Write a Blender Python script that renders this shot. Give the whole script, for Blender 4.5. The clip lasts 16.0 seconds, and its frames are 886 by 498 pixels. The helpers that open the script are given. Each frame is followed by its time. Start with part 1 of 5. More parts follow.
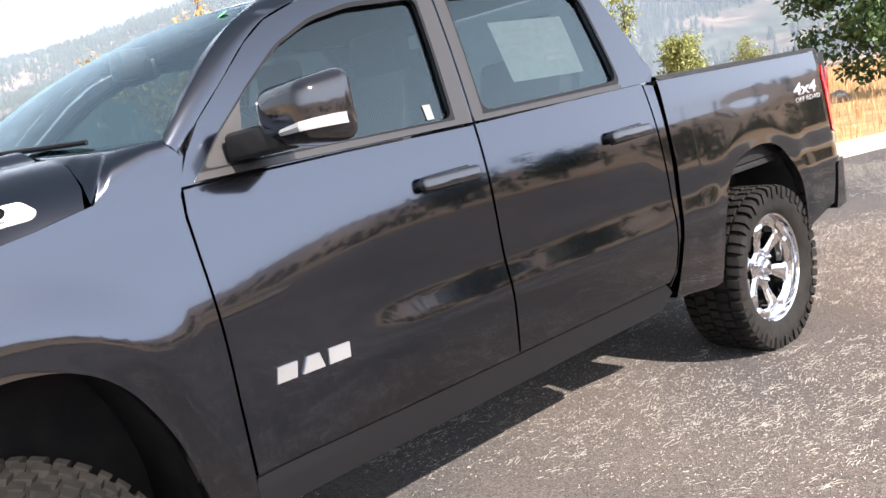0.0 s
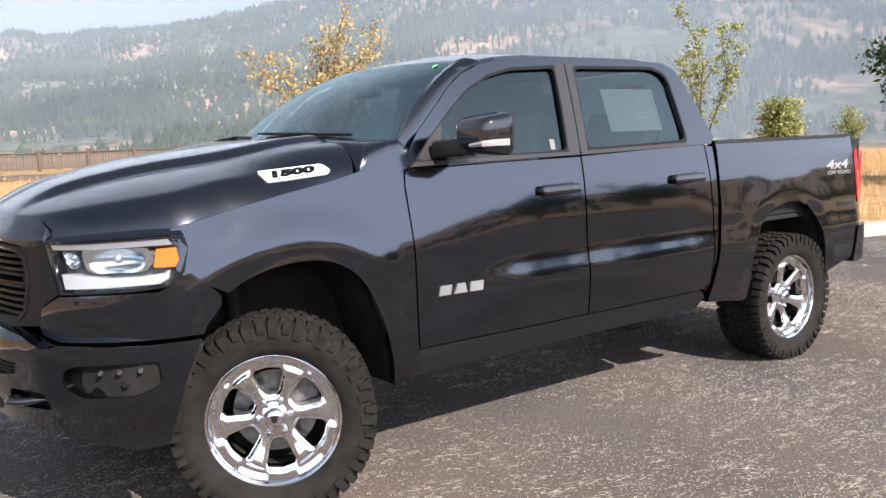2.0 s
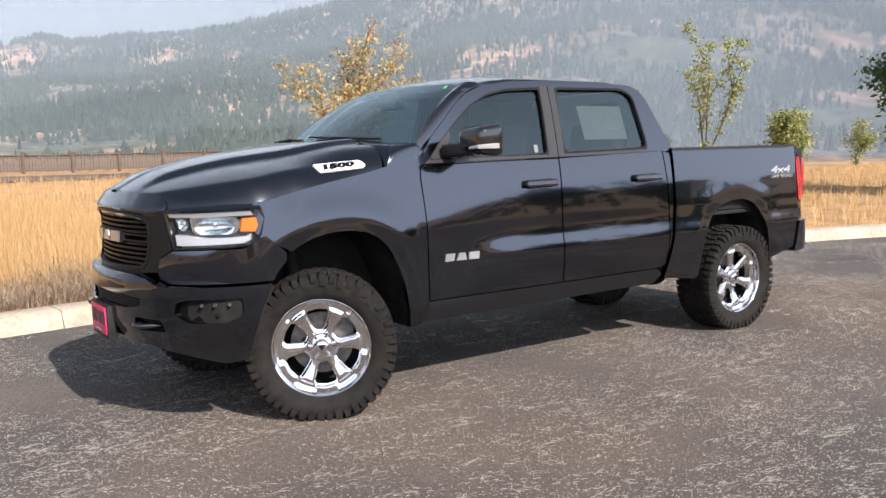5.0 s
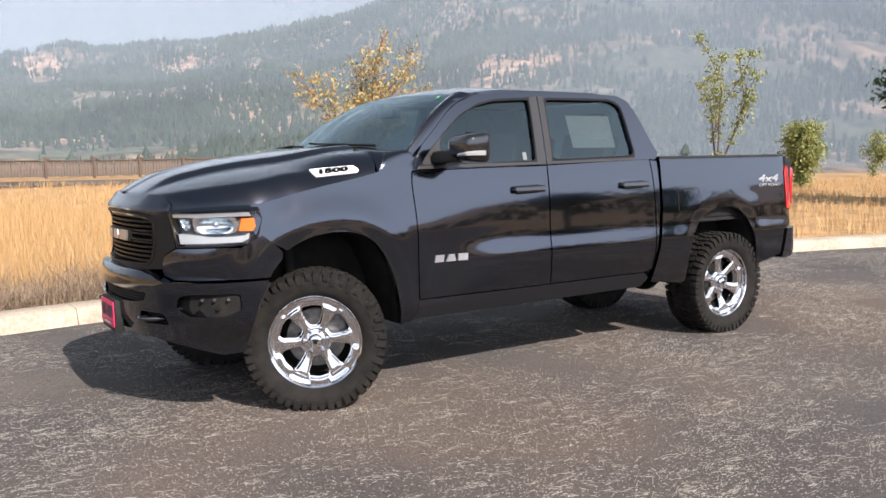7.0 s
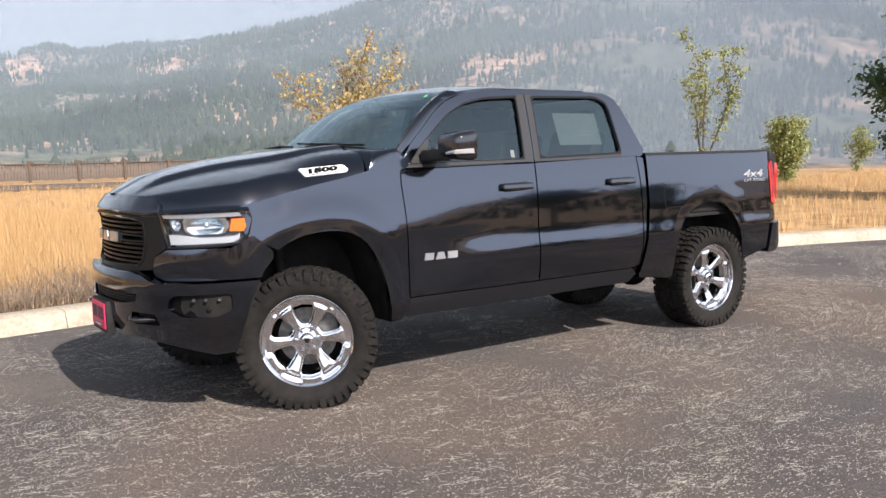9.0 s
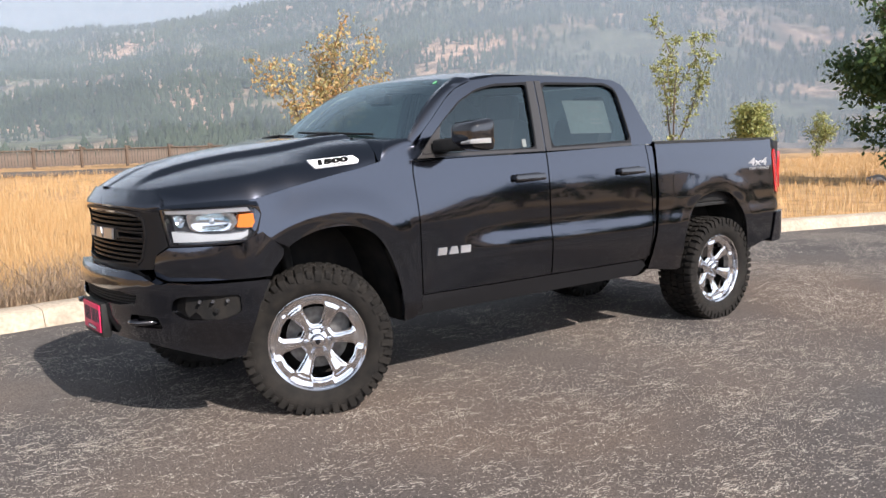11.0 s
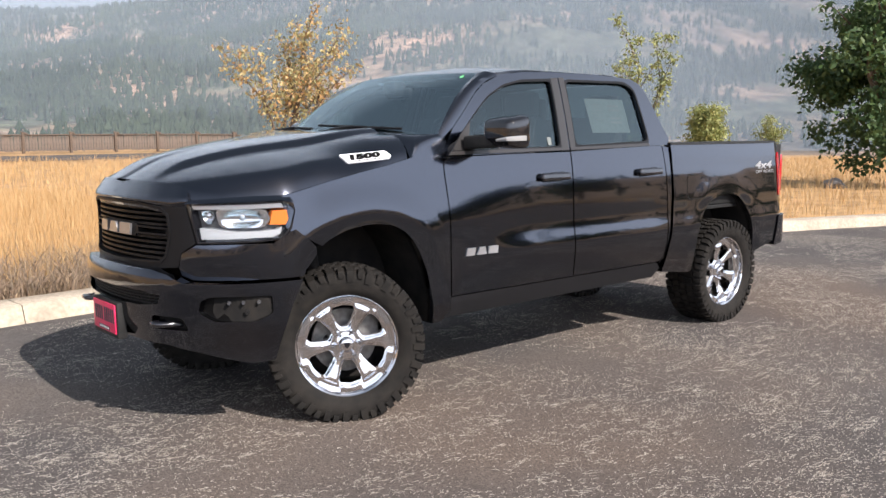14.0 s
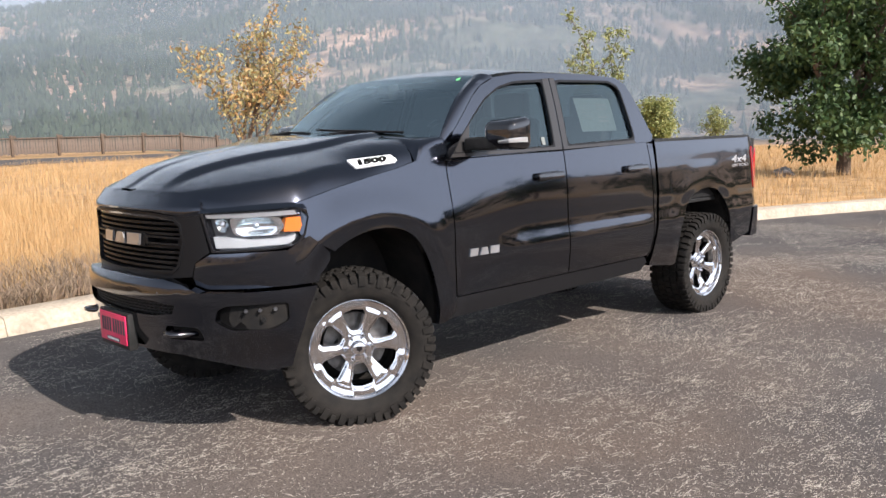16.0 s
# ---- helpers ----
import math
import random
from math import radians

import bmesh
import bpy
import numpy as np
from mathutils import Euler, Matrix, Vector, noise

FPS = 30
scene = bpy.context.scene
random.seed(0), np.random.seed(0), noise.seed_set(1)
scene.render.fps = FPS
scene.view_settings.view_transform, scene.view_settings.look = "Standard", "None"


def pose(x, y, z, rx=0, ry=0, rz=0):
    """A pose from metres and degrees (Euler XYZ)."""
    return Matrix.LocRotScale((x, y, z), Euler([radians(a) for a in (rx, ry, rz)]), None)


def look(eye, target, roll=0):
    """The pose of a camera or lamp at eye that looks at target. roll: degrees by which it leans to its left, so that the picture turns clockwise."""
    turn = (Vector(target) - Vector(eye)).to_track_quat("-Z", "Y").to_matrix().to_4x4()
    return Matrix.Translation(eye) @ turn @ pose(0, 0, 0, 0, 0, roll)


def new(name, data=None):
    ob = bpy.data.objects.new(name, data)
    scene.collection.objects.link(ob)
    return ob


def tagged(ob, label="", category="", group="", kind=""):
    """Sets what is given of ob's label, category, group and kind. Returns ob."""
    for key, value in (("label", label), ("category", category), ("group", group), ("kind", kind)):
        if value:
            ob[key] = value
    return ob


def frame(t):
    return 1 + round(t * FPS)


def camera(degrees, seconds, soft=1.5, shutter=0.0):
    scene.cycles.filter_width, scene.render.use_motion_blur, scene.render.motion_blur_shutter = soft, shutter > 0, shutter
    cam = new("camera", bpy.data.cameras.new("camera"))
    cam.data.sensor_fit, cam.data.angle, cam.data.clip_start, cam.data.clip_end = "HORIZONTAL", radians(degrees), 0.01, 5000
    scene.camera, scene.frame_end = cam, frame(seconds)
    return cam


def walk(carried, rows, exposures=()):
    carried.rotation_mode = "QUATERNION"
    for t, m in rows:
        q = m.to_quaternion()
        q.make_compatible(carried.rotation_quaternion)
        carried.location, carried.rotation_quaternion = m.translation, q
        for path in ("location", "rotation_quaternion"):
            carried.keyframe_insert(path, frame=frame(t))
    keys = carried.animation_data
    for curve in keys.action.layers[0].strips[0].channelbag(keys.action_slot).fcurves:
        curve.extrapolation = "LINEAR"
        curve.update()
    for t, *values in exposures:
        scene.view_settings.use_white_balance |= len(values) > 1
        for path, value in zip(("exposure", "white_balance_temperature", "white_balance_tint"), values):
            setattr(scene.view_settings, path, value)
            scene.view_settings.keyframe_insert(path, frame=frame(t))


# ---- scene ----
cam = camera(54.8, 16.0)
PATH = [
    (0, (-0.306, -3.041, 1.454), (0.993, -1.553, 1.141), -10.2),
    (0.5, (-0.609, -3.257, 1.465), (0.667, -1.743, 1.177), -7.6),
    (1, (-0.918, -3.503, 1.482), (0.318, -1.956, 1.203), -5.3),
    (1.5, (-1.183, -3.778, 1.495), (0.015, -2.199, 1.229), -3.3),
    (2, (-1.411, -4.059, 1.499), (-0.239, -2.458, 1.247), -2.1),
    (2.5, (-1.639, -4.317, 1.51), (-0.477, -2.708, 1.267), -1.6),
    (3, (-1.762, -4.561, 1.499), (-0.62, -2.936, 1.27), -1.6),
    (3.5, (-1.887, -4.722, 1.486), (-0.746, -3.097, 1.251), -1.5),
    (4, (-2.053, -4.87, 1.482), (-0.902, -3.253, 1.241), -1.3),
    (6.5, (-2.102, -5.364, 1.461), (-0.996, -3.712, 1.246), -1.1),
    (7, (-2.102, -5.435, 1.459), (-0.998, -3.782, 1.246), -0.9),
    (7.5, (-2.105, -5.49, 1.457), (-0.992, -3.843, 1.24), -1.0),
    (8, (-2.117, -5.521, 1.453), (-0.995, -3.88, 1.239), -1.4),
    (8.5, (-2.124, -5.508, 1.45), (-0.997, -3.87, 1.239), -1.6),
    (9, (-2.134, -5.456, 1.453), (-1.005, -3.819, 1.238), -1.5),
    (11.5, (-2.288, -4.973, 1.487), (-1.064, -3.411, 1.232), -1.3),
    (12, (-2.324, -4.901, 1.484), (-1.082, -3.354, 1.228), -0.7),
    (12.5, (-2.352, -4.805, 1.489), (-1.101, -3.266, 1.231), -0.3),
    (13, (-2.398, -4.721, 1.491), (-1.136, -3.191, 1.232), -0.4),
    (13.5, (-2.45, -4.661, 1.493), (-1.173, -3.145, 1.23), -0.4),
    (14, (-2.518, -4.605, 1.504), (-1.217, -3.109, 1.239), -0.3),
    (14.5, (-2.602, -4.549, 1.512), (-1.279, -3.073, 1.25), -0.6),
    (15, (-2.668, -4.501, 1.527), (-1.322, -3.047, 1.261), -1.1),
    (15.5, (-2.732, -4.461, 1.542), (-1.361, -3.03, 1.271), -1.2),
    (16, (-2.787, -4.428, 1.55), (-1.4, -3.014, 1.273), -1.4),
]
EXPOSURES = [(0.0, 1.56, 6350, 13), (0.5, 1.38, 6350, 13), (1.5, 1.10, 6350, 13), (2.5, 1.06, 6350, 13), (3.5, 0.90, 6350, 13), (7.0, 0.82, 6350, 13), (16.0, 0.80, 6350, 13)]
walk(cam, [(t, look(eye, target, roll)) for t, eye, target, roll in PATH], EXPOSURES)

import functools

# ---- light ----
SUN_WAY = Vector((0.05, -1.30, 1.0)).normalized()
world = bpy.data.worlds.new("sky")
scene.world = world
world.use_nodes = True
wn = world.node_tree.nodes
sky = wn.new("ShaderNodeTexSky")
sky.sky_type, sky.sun_disc = "NISHITA", False
sky.sun_elevation, sky.sun_rotation = math.asin(SUN_WAY.z), math.pi
sky.air_density, sky.dust_density, sky.ozone_density, sky.altitude = 1.0, 6.0, 1.0, 600
smoke = wn.new("ShaderNodeMixRGB")  # wildfire haze whitens the whole sky
smoke.inputs[0].default_value, smoke.inputs[2].default_value = 0.52, (5.2, 6.1, 7.0, 1)
world.node_tree.links.new(sky.outputs[0], smoke.inputs[1])
world.node_tree.links.new(smoke.outputs[0], wn["Background"].inputs[0])
wn["Background"].inputs[1].default_value = 0.046
sun = new("sun", bpy.data.lights.new("sun", "SUN"))
sun.data.energy, sun.data.angle, sun.data.color = 5.0, radians(0.6), (1.0, 0.91, 0.81)
sun.matrix_world = look(SUN_WAY * 50, (0, 0, 0))


# ---- materials ----
def material(name, colour, rough=0.5, metal=0.0, second=None, scale=4.0, detail=6.0, bump=0.0, bump_scale=40.0, coat=0.0, spread=(0.35, 0.65), rough_var=0.0):
    """A principled material whose colour wanders between two shades, with a fine relief."""
    m = bpy.data.materials.new(name)
    m.use_nodes = True
    nt = m.node_tree
    p = nt.nodes["Principled BSDF"]
    p.inputs["Base Color"].default_value = (*colour, 1)
    p.inputs["Roughness"].default_value, p.inputs["Metallic"].default_value = rough, metal
    p.inputs["Coat Weight"].default_value, p.inputs["Coat Roughness"].default_value = coat, 0.03
    place = nt.nodes.new("ShaderNodeTexCoord")
    if second or rough_var:
        n = nt.nodes.new("ShaderNodeTexNoise")
        n.inputs["Scale"].default_value, n.inputs["Detail"].default_value = scale, detail
        nt.links.new(place.outputs["Object"], n.inputs["Vector"])
        ramp = nt.nodes.new("ShaderNodeValToRGB")
        ramp.color_ramp.elements[0].position, ramp.color_ramp.elements[1].position = spread
        ramp.color_ramp.elements[0].color, ramp.color_ramp.elements[1].color = (*colour, 1), (*(second or colour), 1)
        nt.links.new(n.outputs["Fac"], ramp.inputs[0])
        if second:
            nt.links.new(ramp.outputs[0], p.inputs["Base Color"])
        if rough_var:
            r = nt.nodes.new("ShaderNodeMapRange")
            r.inputs["To Min"].default_value, r.inputs["To Max"].default_value = max(0, rough - rough_var), rough + rough_var
            nt.links.new(n.outputs["Fac"], r.inputs["Value"])
            nt.links.new(r.outputs[0], p.inputs["Roughness"])
    if bump:
        n2 = nt.nodes.new("ShaderNodeTexNoise")
        n2.inputs["Scale"].default_value, n2.inputs["Detail"].default_value = bump_scale, 5
        nt.links.new(place.outputs["Object"], n2.inputs["Vector"])
        b = nt.nodes.new("ShaderNodeBump")
        b.inputs["Strength"].default_value, b.inputs["Distance"].default_value = bump, 0.01
        nt.links.new(n2.outputs["Fac"], b.inputs["Height"])
        nt.links.new(b.outputs[0], p.inputs["Normal"])
    return m


def mottle(m, scale, low, high):
    """Breaks a material's colour up with a second, finer grain."""
    nt = m.node_tree
    p = nt.nodes["Principled BSDF"]
    source = p.inputs["Base Color"].links[0].from_socket
    place, n, r, mul = (nt.nodes.new("ShaderNode" + k) for k in ("TexCoord", "TexNoise", "MapRange", "MixRGB"))
    n.inputs["Scale"].default_value, n.inputs["Detail"].default_value = scale, 5
    r.inputs["From Min"].default_value, r.inputs["From Max"].default_value = 0.36, 0.64
    r.inputs["To Min"].default_value, r.inputs["To Max"].default_value = low, high
    mul.blend_type, mul.inputs[0].default_value = "MULTIPLY", 1
    nt.links.new(place.outputs["Object"], n.inputs["Vector"])
    nt.links.new(n.outputs["Fac"], r.inputs["Value"])
    nt.links.new(source, mul.inputs[1])
    nt.links.new(r.outputs[0], mul.inputs[2])
    nt.links.new(mul.outputs[0], p.inputs["Base Color"])


def node_of(m, kind):
    return m.node_tree.nodes.new(kind)


PAINT = material("steel_paint", (0.040, 0.045, 0.060), 0.12, 1.0, (0.050, 0.056, 0.074), 900, 2, coat=1.0)
SATIN = material("satin_black", (0.009, 0.009, 0.010), 0.38, rough_var=0.08, scale=60)
SATIN.node_tree.nodes["Principled BSDF"].inputs["Specular IOR Level"].default_value = 0.15
PILLAR = material("pillar_film", (0.034, 0.032, 0.032), 0.35, 0.3, rough_var=0.05, scale=50)
PLASTIC = material("black_plastic", (0.012, 0.012, 0.012), 0.55, bump=0.15, bump_scale=900, second=(0.018, 0.018, 0.018), scale=30)
GLOSS = material("gloss_black", (0.006, 0.006, 0.008), 0.10, coat=0.9, rough_var=0.03, scale=40)
RUBBER = material("tyre_rubber", (0.009, 0.0085, 0.008), 0.75, second=(0.018, 0.016, 0.014), scale=14, bump=0.3, bump_scale=220)
RUBBER.node_tree.nodes["Principled BSDF"].inputs["Specular IOR Level"].default_value = 0.16
CHROME = material("chrome", (0.72, 0.72, 0.74), 0.06, 1.0, rough_var=0.03, scale=20)
SILVER = material("silver_badge", (0.55, 0.55, 0.56), 0.30, 0.85, rough_var=0.05, scale=90)
STEEL = material("dull_steel", (0.16, 0.155, 0.15), 0.45, 0.9, (0.10, 0.095, 0.09), 25, bump=0.2, bump_scale=120)
# near-black stands in for a deep pocket's shade; also the plaque's black digits
BLACKOUT = material("lamp_pocket", (0.003, 0.003, 0.003), 0.5, rough_var=0.1, scale=50)
BLACKOUT.node_tree.nodes["Principled BSDF"].inputs["Specular IOR Level"].default_value = 0.1
UNDER = material("underbody", (0.012, 0.012, 0.012), 0.8, second=(0.022, 0.020, 0.018), scale=9)
AMBER = material("amber_lens", (0.62, 0.17, 0.03), 0.15, coat=0.8, rough_var=0.03, scale=60)
RED = material("red_lens", (0.42, 0.012, 0.016), 0.14, coat=1.0, second=(0.30, 0.008, 0.012), scale=22)
WHITE = material("white_plastic", (0.75, 0.76, 0.78), 0.25, coat=0.5, rough_var=0.05, scale=60)
REFLECTOR = material("lamp_reflector", (0.80, 0.80, 0.82), 0.18, 1.0, rough_var=0.06, scale=40)
PAPER = material("paper", (0.17, 0.185, 0.18), 0.8, second=(0.14, 0.155, 0.15), scale=30)
INK = material("ink", (0.05, 0.05, 0.06), 0.7, second=(0.07, 0.07, 0.08), scale=60)
PINK = material("pink_plate", (0.72, 0.03, 0.12), 0.4, second=(0.62, 0.02, 0.09), scale=20)
GREEN = material("green_dot", (0.15, 0.62, 0.22), 0.5, second=(0.2, 0.68, 0.28), scale=40)
SEAT = material("seat_cloth", (0.018, 0.018, 0.020), 0.85, second=(0.03, 0.03, 0.032), scale=60, bump=0.3, bump_scale=500)
CONCRETE = material("kerb_concrete", (0.43, 0.37, 0.29), 0.9, second=(0.33, 0.28, 0.22), scale=3, bump=0.4, bump_scale=90)
BARK = material("bark", (0.12, 0.085, 0.06), 0.95, second=(0.07, 0.05, 0.038), scale=20, bump=0.6, bump_scale=60)
STONE = material("stone", (0.22, 0.21, 0.20), 0.9, second=(0.14, 0.13, 0.125), scale=8, bump=0.5, bump_scale=30)
FENCE = material("weathered_wood", (0.085, 0.064, 0.050), 0.9, second=(0.17, 0.13, 0.105), scale=1.6, bump=0.4, bump_scale=40)


for m, level in ((UNDER, 0.08), (PLASTIC, 0.25)):
    m.node_tree.nodes["Principled BSDF"].inputs["Specular IOR Level"].default_value = level


def glass(name, tint, ior=1.45):
    """A thin pane: it lets tinted light through and mirrors by Fresnel."""
    m = bpy.data.materials.new(name)
    m.use_nodes = True
    nt = m.node_tree
    nt.nodes.remove(nt.nodes["Principled BSDF"])
    clear_part, gloss, mix, fres = (nt.nodes.new("ShaderNode" + k) for k in ("BsdfTransparent", "BsdfGlossy", "MixShader", "Fresnel"))
    clear_part.inputs["Color"].default_value = (*tint, 1)
    gloss.inputs["Color"].default_value = (0.78, 0.95, 1.0, 1)
    gloss.inputs["Roughness"].default_value, fres.inputs["IOR"].default_value = 0.0, ior
    nt.links.new(fres.outputs[0], mix.inputs[0])
    nt.links.new(clear_part.outputs[0], mix.inputs[1])
    nt.links.new(gloss.outputs[0], mix.inputs[2])
    nt.links.new(mix.outputs[0], nt.nodes["Material Output"].inputs["Surface"])
    return m


SCREEN = glass("windscreen_glass", (0.60, 0.75, 0.77), ior=3.6)
TINTED = glass("tinted_glass", (0.22, 0.28, 0.29), ior=1.62)
LENS = glass("clear_lens", (0.93, 0.94, 0.95), ior=1.45)


def asphalt():
    m = material("asphalt", (0.064, 0.060, 0.060), 0.80, second=(0.100, 0.092, 0.087), scale=0.55, detail=8)
    nt = m.node_tree
    p = nt.nodes["Principled BSDF"]
    place = node_of(m, "ShaderNodeTexCoord")
    ramp = [n for n in nt.nodes if n.type == "VALTORGB"][0]
    # straw-like chaff and light grit bedded in the tar
    warp = node_of(m, "ShaderNodeTexNoise")
    warp.inputs["Scale"].default_value = 6
    nt.links.new(place.outputs["Object"], warp.inputs["Vector"])
    add = node_of(m, "ShaderNodeMixRGB")
    add.inputs[0].default_value = 0.004
    nt.links.new(place.outputs["Object"], add.inputs[1])
    nt.links.new(warp.outputs["Color"], add.inputs[2])
    # rusty-brown staining in broad patches
    stain = node_of(m, "ShaderNodeTexNoise")
    stain.inputs["Scale"].default_value, stain.inputs["Detail"].default_value = 0.28, 4
    nt.links.new(place.outputs["Object"], stain.inputs["Vector"])
    amount = node_of(m, "ShaderNodeMapRange")
    amount.inputs["From Min"].default_value, amount.inputs["From Max"].default_value, amount.inputs["To Max"].default_value = 0.46, 0.66, 0.45
    nt.links.new(stain.outputs["Fac"], amount.inputs["Value"])
    brown = node_of(m, "ShaderNodeMixRGB")
    brown.inputs[2].default_value = (0.125, 0.088, 0.064, 1)
    nt.links.new(amount.outputs[0], brown.inputs[0])
    nt.links.new(ramp.outputs[0], brown.inputs[1])
    last = brown.outputs[0]
    for k, (turn, thr) in enumerate(((0.3, 0.77), (0.9, 0.78), (2.7, 0.79))):
        mp = node_of(m, "ShaderNodeMapping")
        mp.inputs["Rotation"].default_value = (0, 0, turn)
        mp.inputs["Location"].default_value = (7.0 * k, 3.0 * k, 0)
        mp.inputs["Scale"].default_value = (34, 150, 30)
        nt.links.new(add.outputs[0], mp.inputs["Vector"])
        n = node_of(m, "ShaderNodeTexNoise")
        n.inputs["Scale"].default_value, n.inputs["Detail"].default_value = 1.0, 2
        nt.links.new(mp.outputs[0], n.inputs["Vector"])
        r = node_of(m, "ShaderNodeMapRange")
        r.inputs["From Min"].default_value, r.inputs["From Max"].default_value = thr - 0.04, thr + 0.05
        nt.links.new(n.outputs["Fac"], r.inputs["Value"])
        mx = node_of(m, "ShaderNodeMixRGB")
        nt.links.new(r.outputs[0], mx.inputs[0])
        nt.links.new(last, mx.inputs[1])
        mx.inputs[2].default_value = (0.15, 0.138, 0.125, 1)
        last = mx.outputs[0]
    v = node_of(m, "ShaderNodeTexVoronoi")
    v.inputs["Scale"].default_value = 150
    nt.links.new(place.outputs["Object"], v.inputs["Vector"])
    r = node_of(m, "ShaderNodeMapRange")
    r.inputs["From Min"].default_value, r.inputs["From Max"].default_value = 0.1, 0.9
    r.inputs["To Min"].default_value, r.inputs["To Max"].default_value = 0.6, 1.7
    nt.links.new(v.outputs["Color"], r.inputs["Value"])
    mul = node_of(m, "ShaderNodeMixRGB")
    mul.blend_type = "MULTIPLY"
    mul.inputs[0].default_value = 1
    nt.links.new(last, mul.inputs[1])
    nt.links.new(r.outputs[0], mul.inputs[2])
    nt.links.new(mul.outputs[0], p.inputs["Base Color"])
    b = node_of(m, "ShaderNodeBump")
    b.inputs["Strength"].default_value, b.inputs["Distance"].default_value = 0.6, 0.004
    nt.links.new(v.outputs["Distance"], b.inputs["Height"])
    nt.links.new(b.outputs[0], p.inputs["Normal"])
    return m


ASPHALT = asphalt()
ASPHALT.node_tree.nodes["Principled BSDF"].inputs["Specular IOR Level"].default_value = 0.05
GRASS_GROUND = material("dry_grass_ground", (0.36, 0.215, 0.095), 0.95, second=(0.31, 0.195, 0.088), scale=0.35, detail=9, bump=0.8, bump_scale=12)
HILL = material("hillside", (0.068, 0.074, 0.048), 0.95, second=(0.33, 0.21, 0.145), scale=0.015, detail=12, spread=(0.44, 0.66))
PINE = material("far_conifer", (0.013, 0.024, 0.013), 0.95, second=(0.035, 0.050, 0.026), scale=0.02)
mottle(HILL, 0.11, 0.42, 1.45)
mottle(GRASS_GROUND, 2.2, 0.7, 1.25)
mottle(CONCRETE, 26, 0.82, 1.12)
# hillside behind the camera: paled brown, the lift of haze put into its colour
HILL_PALED = material("paled_hillside_behind", (0.36, 0.24, 0.16), 0.95, second=(0.22, 0.16, 0.10), scale=0.03, detail=8)
PINE_NEAR = material("near_conifer", (0.022, 0.036, 0.020), 0.95, second=(0.045, 0.065, 0.034), scale=0.05)


# ---- mesh helpers ----
def finish(bm, name, mat, smooth=35):
    me = bpy.data.meshes.new(name)
    bm.normal_update()
    true = bm.verts.layers.float_vector.get("true")
    loops = []
    if true:
        skin = bm.faces.layers.int.get("skin")
        for f in bm.faces:
            for v in f.verts:
                n = v[true] if f[skin] else f.normal
                loops.append(tuple(-n if n.dot(f.normal) < 0 else n))
    bm.to_mesh(me)
    bm.free()
    me.materials.append(mat)
    if smooth:
        me.shade_smooth()
        if loops:
            me.normals_split_custom_set(loops)
        else:
            me.set_sharp_from_angle(angle=radians(smooth))
    return me


def part(name, bm, mat, parent=None, label="", smooth=35):
    ob = new(name, finish(bm, name, mat, smooth))
    ob.parent = parent
    return tagged(ob, label)


def thing(name, label, category, group="", kind="", at=(0, 0, 0), turn=0):
    ob = new(name)
    ob.matrix_basis = pose(*at, 0, 0, turn)
    return tagged(ob, label, category, group, kind)


def curve(points, x):
    """A smooth line through (x, y) pairs."""
    if x <= points[0][0]:
        return points[0][1]
    for k in range(len(points) - 1):
        (xa, ya), (xb, yb) = points[k], points[k + 1]
        if x <= xb:
            y0 = points[k - 1] if k else (2 * xa - xb, 2 * ya - yb)
            y3 = points[k + 2] if k + 2 < len(points) else (2 * xb - xa, 2 * yb - ya)
            h = xb - xa
            ma, mb = (yb - y0[1]) / (xb - y0[0]) * h, (y3[1] - ya) / (y3[0] - xa) * h
            u = (x - xa) / h
            return (2 * u**3 - 3 * u**2 + 1) * ya + (u**3 - 2 * u**2 + u) * ma + (3 * u**2 - 2 * u**3) * yb + (u**3 - u**2) * mb
    return points[-1][1]


def step(a, b, x):
    u = min(1, max(0, (x - a) / (b - a)))
    return u * u * (3 - 2 * u)


def rounded(poly, radius, n=4):
    """The polygon with its corners rounded."""
    out = []
    for k, q in enumerate(poly):
        q = Vector(q)
        a, c = Vector(poly[k - 1]), Vector(poly[(k + 1) % len(poly)])
        r = min(radius, (a - q).length * 0.45, (c - q).length * 0.45)
        s, e = q + (a - q).normalized() * r, q + (c - q).normalized() * r
        for j in range(n + 1):
            u = j / n
            out.append(tuple(s * (1 - u) ** 2 + q * 2 * u * (1 - u) + e * u * u))
    return out


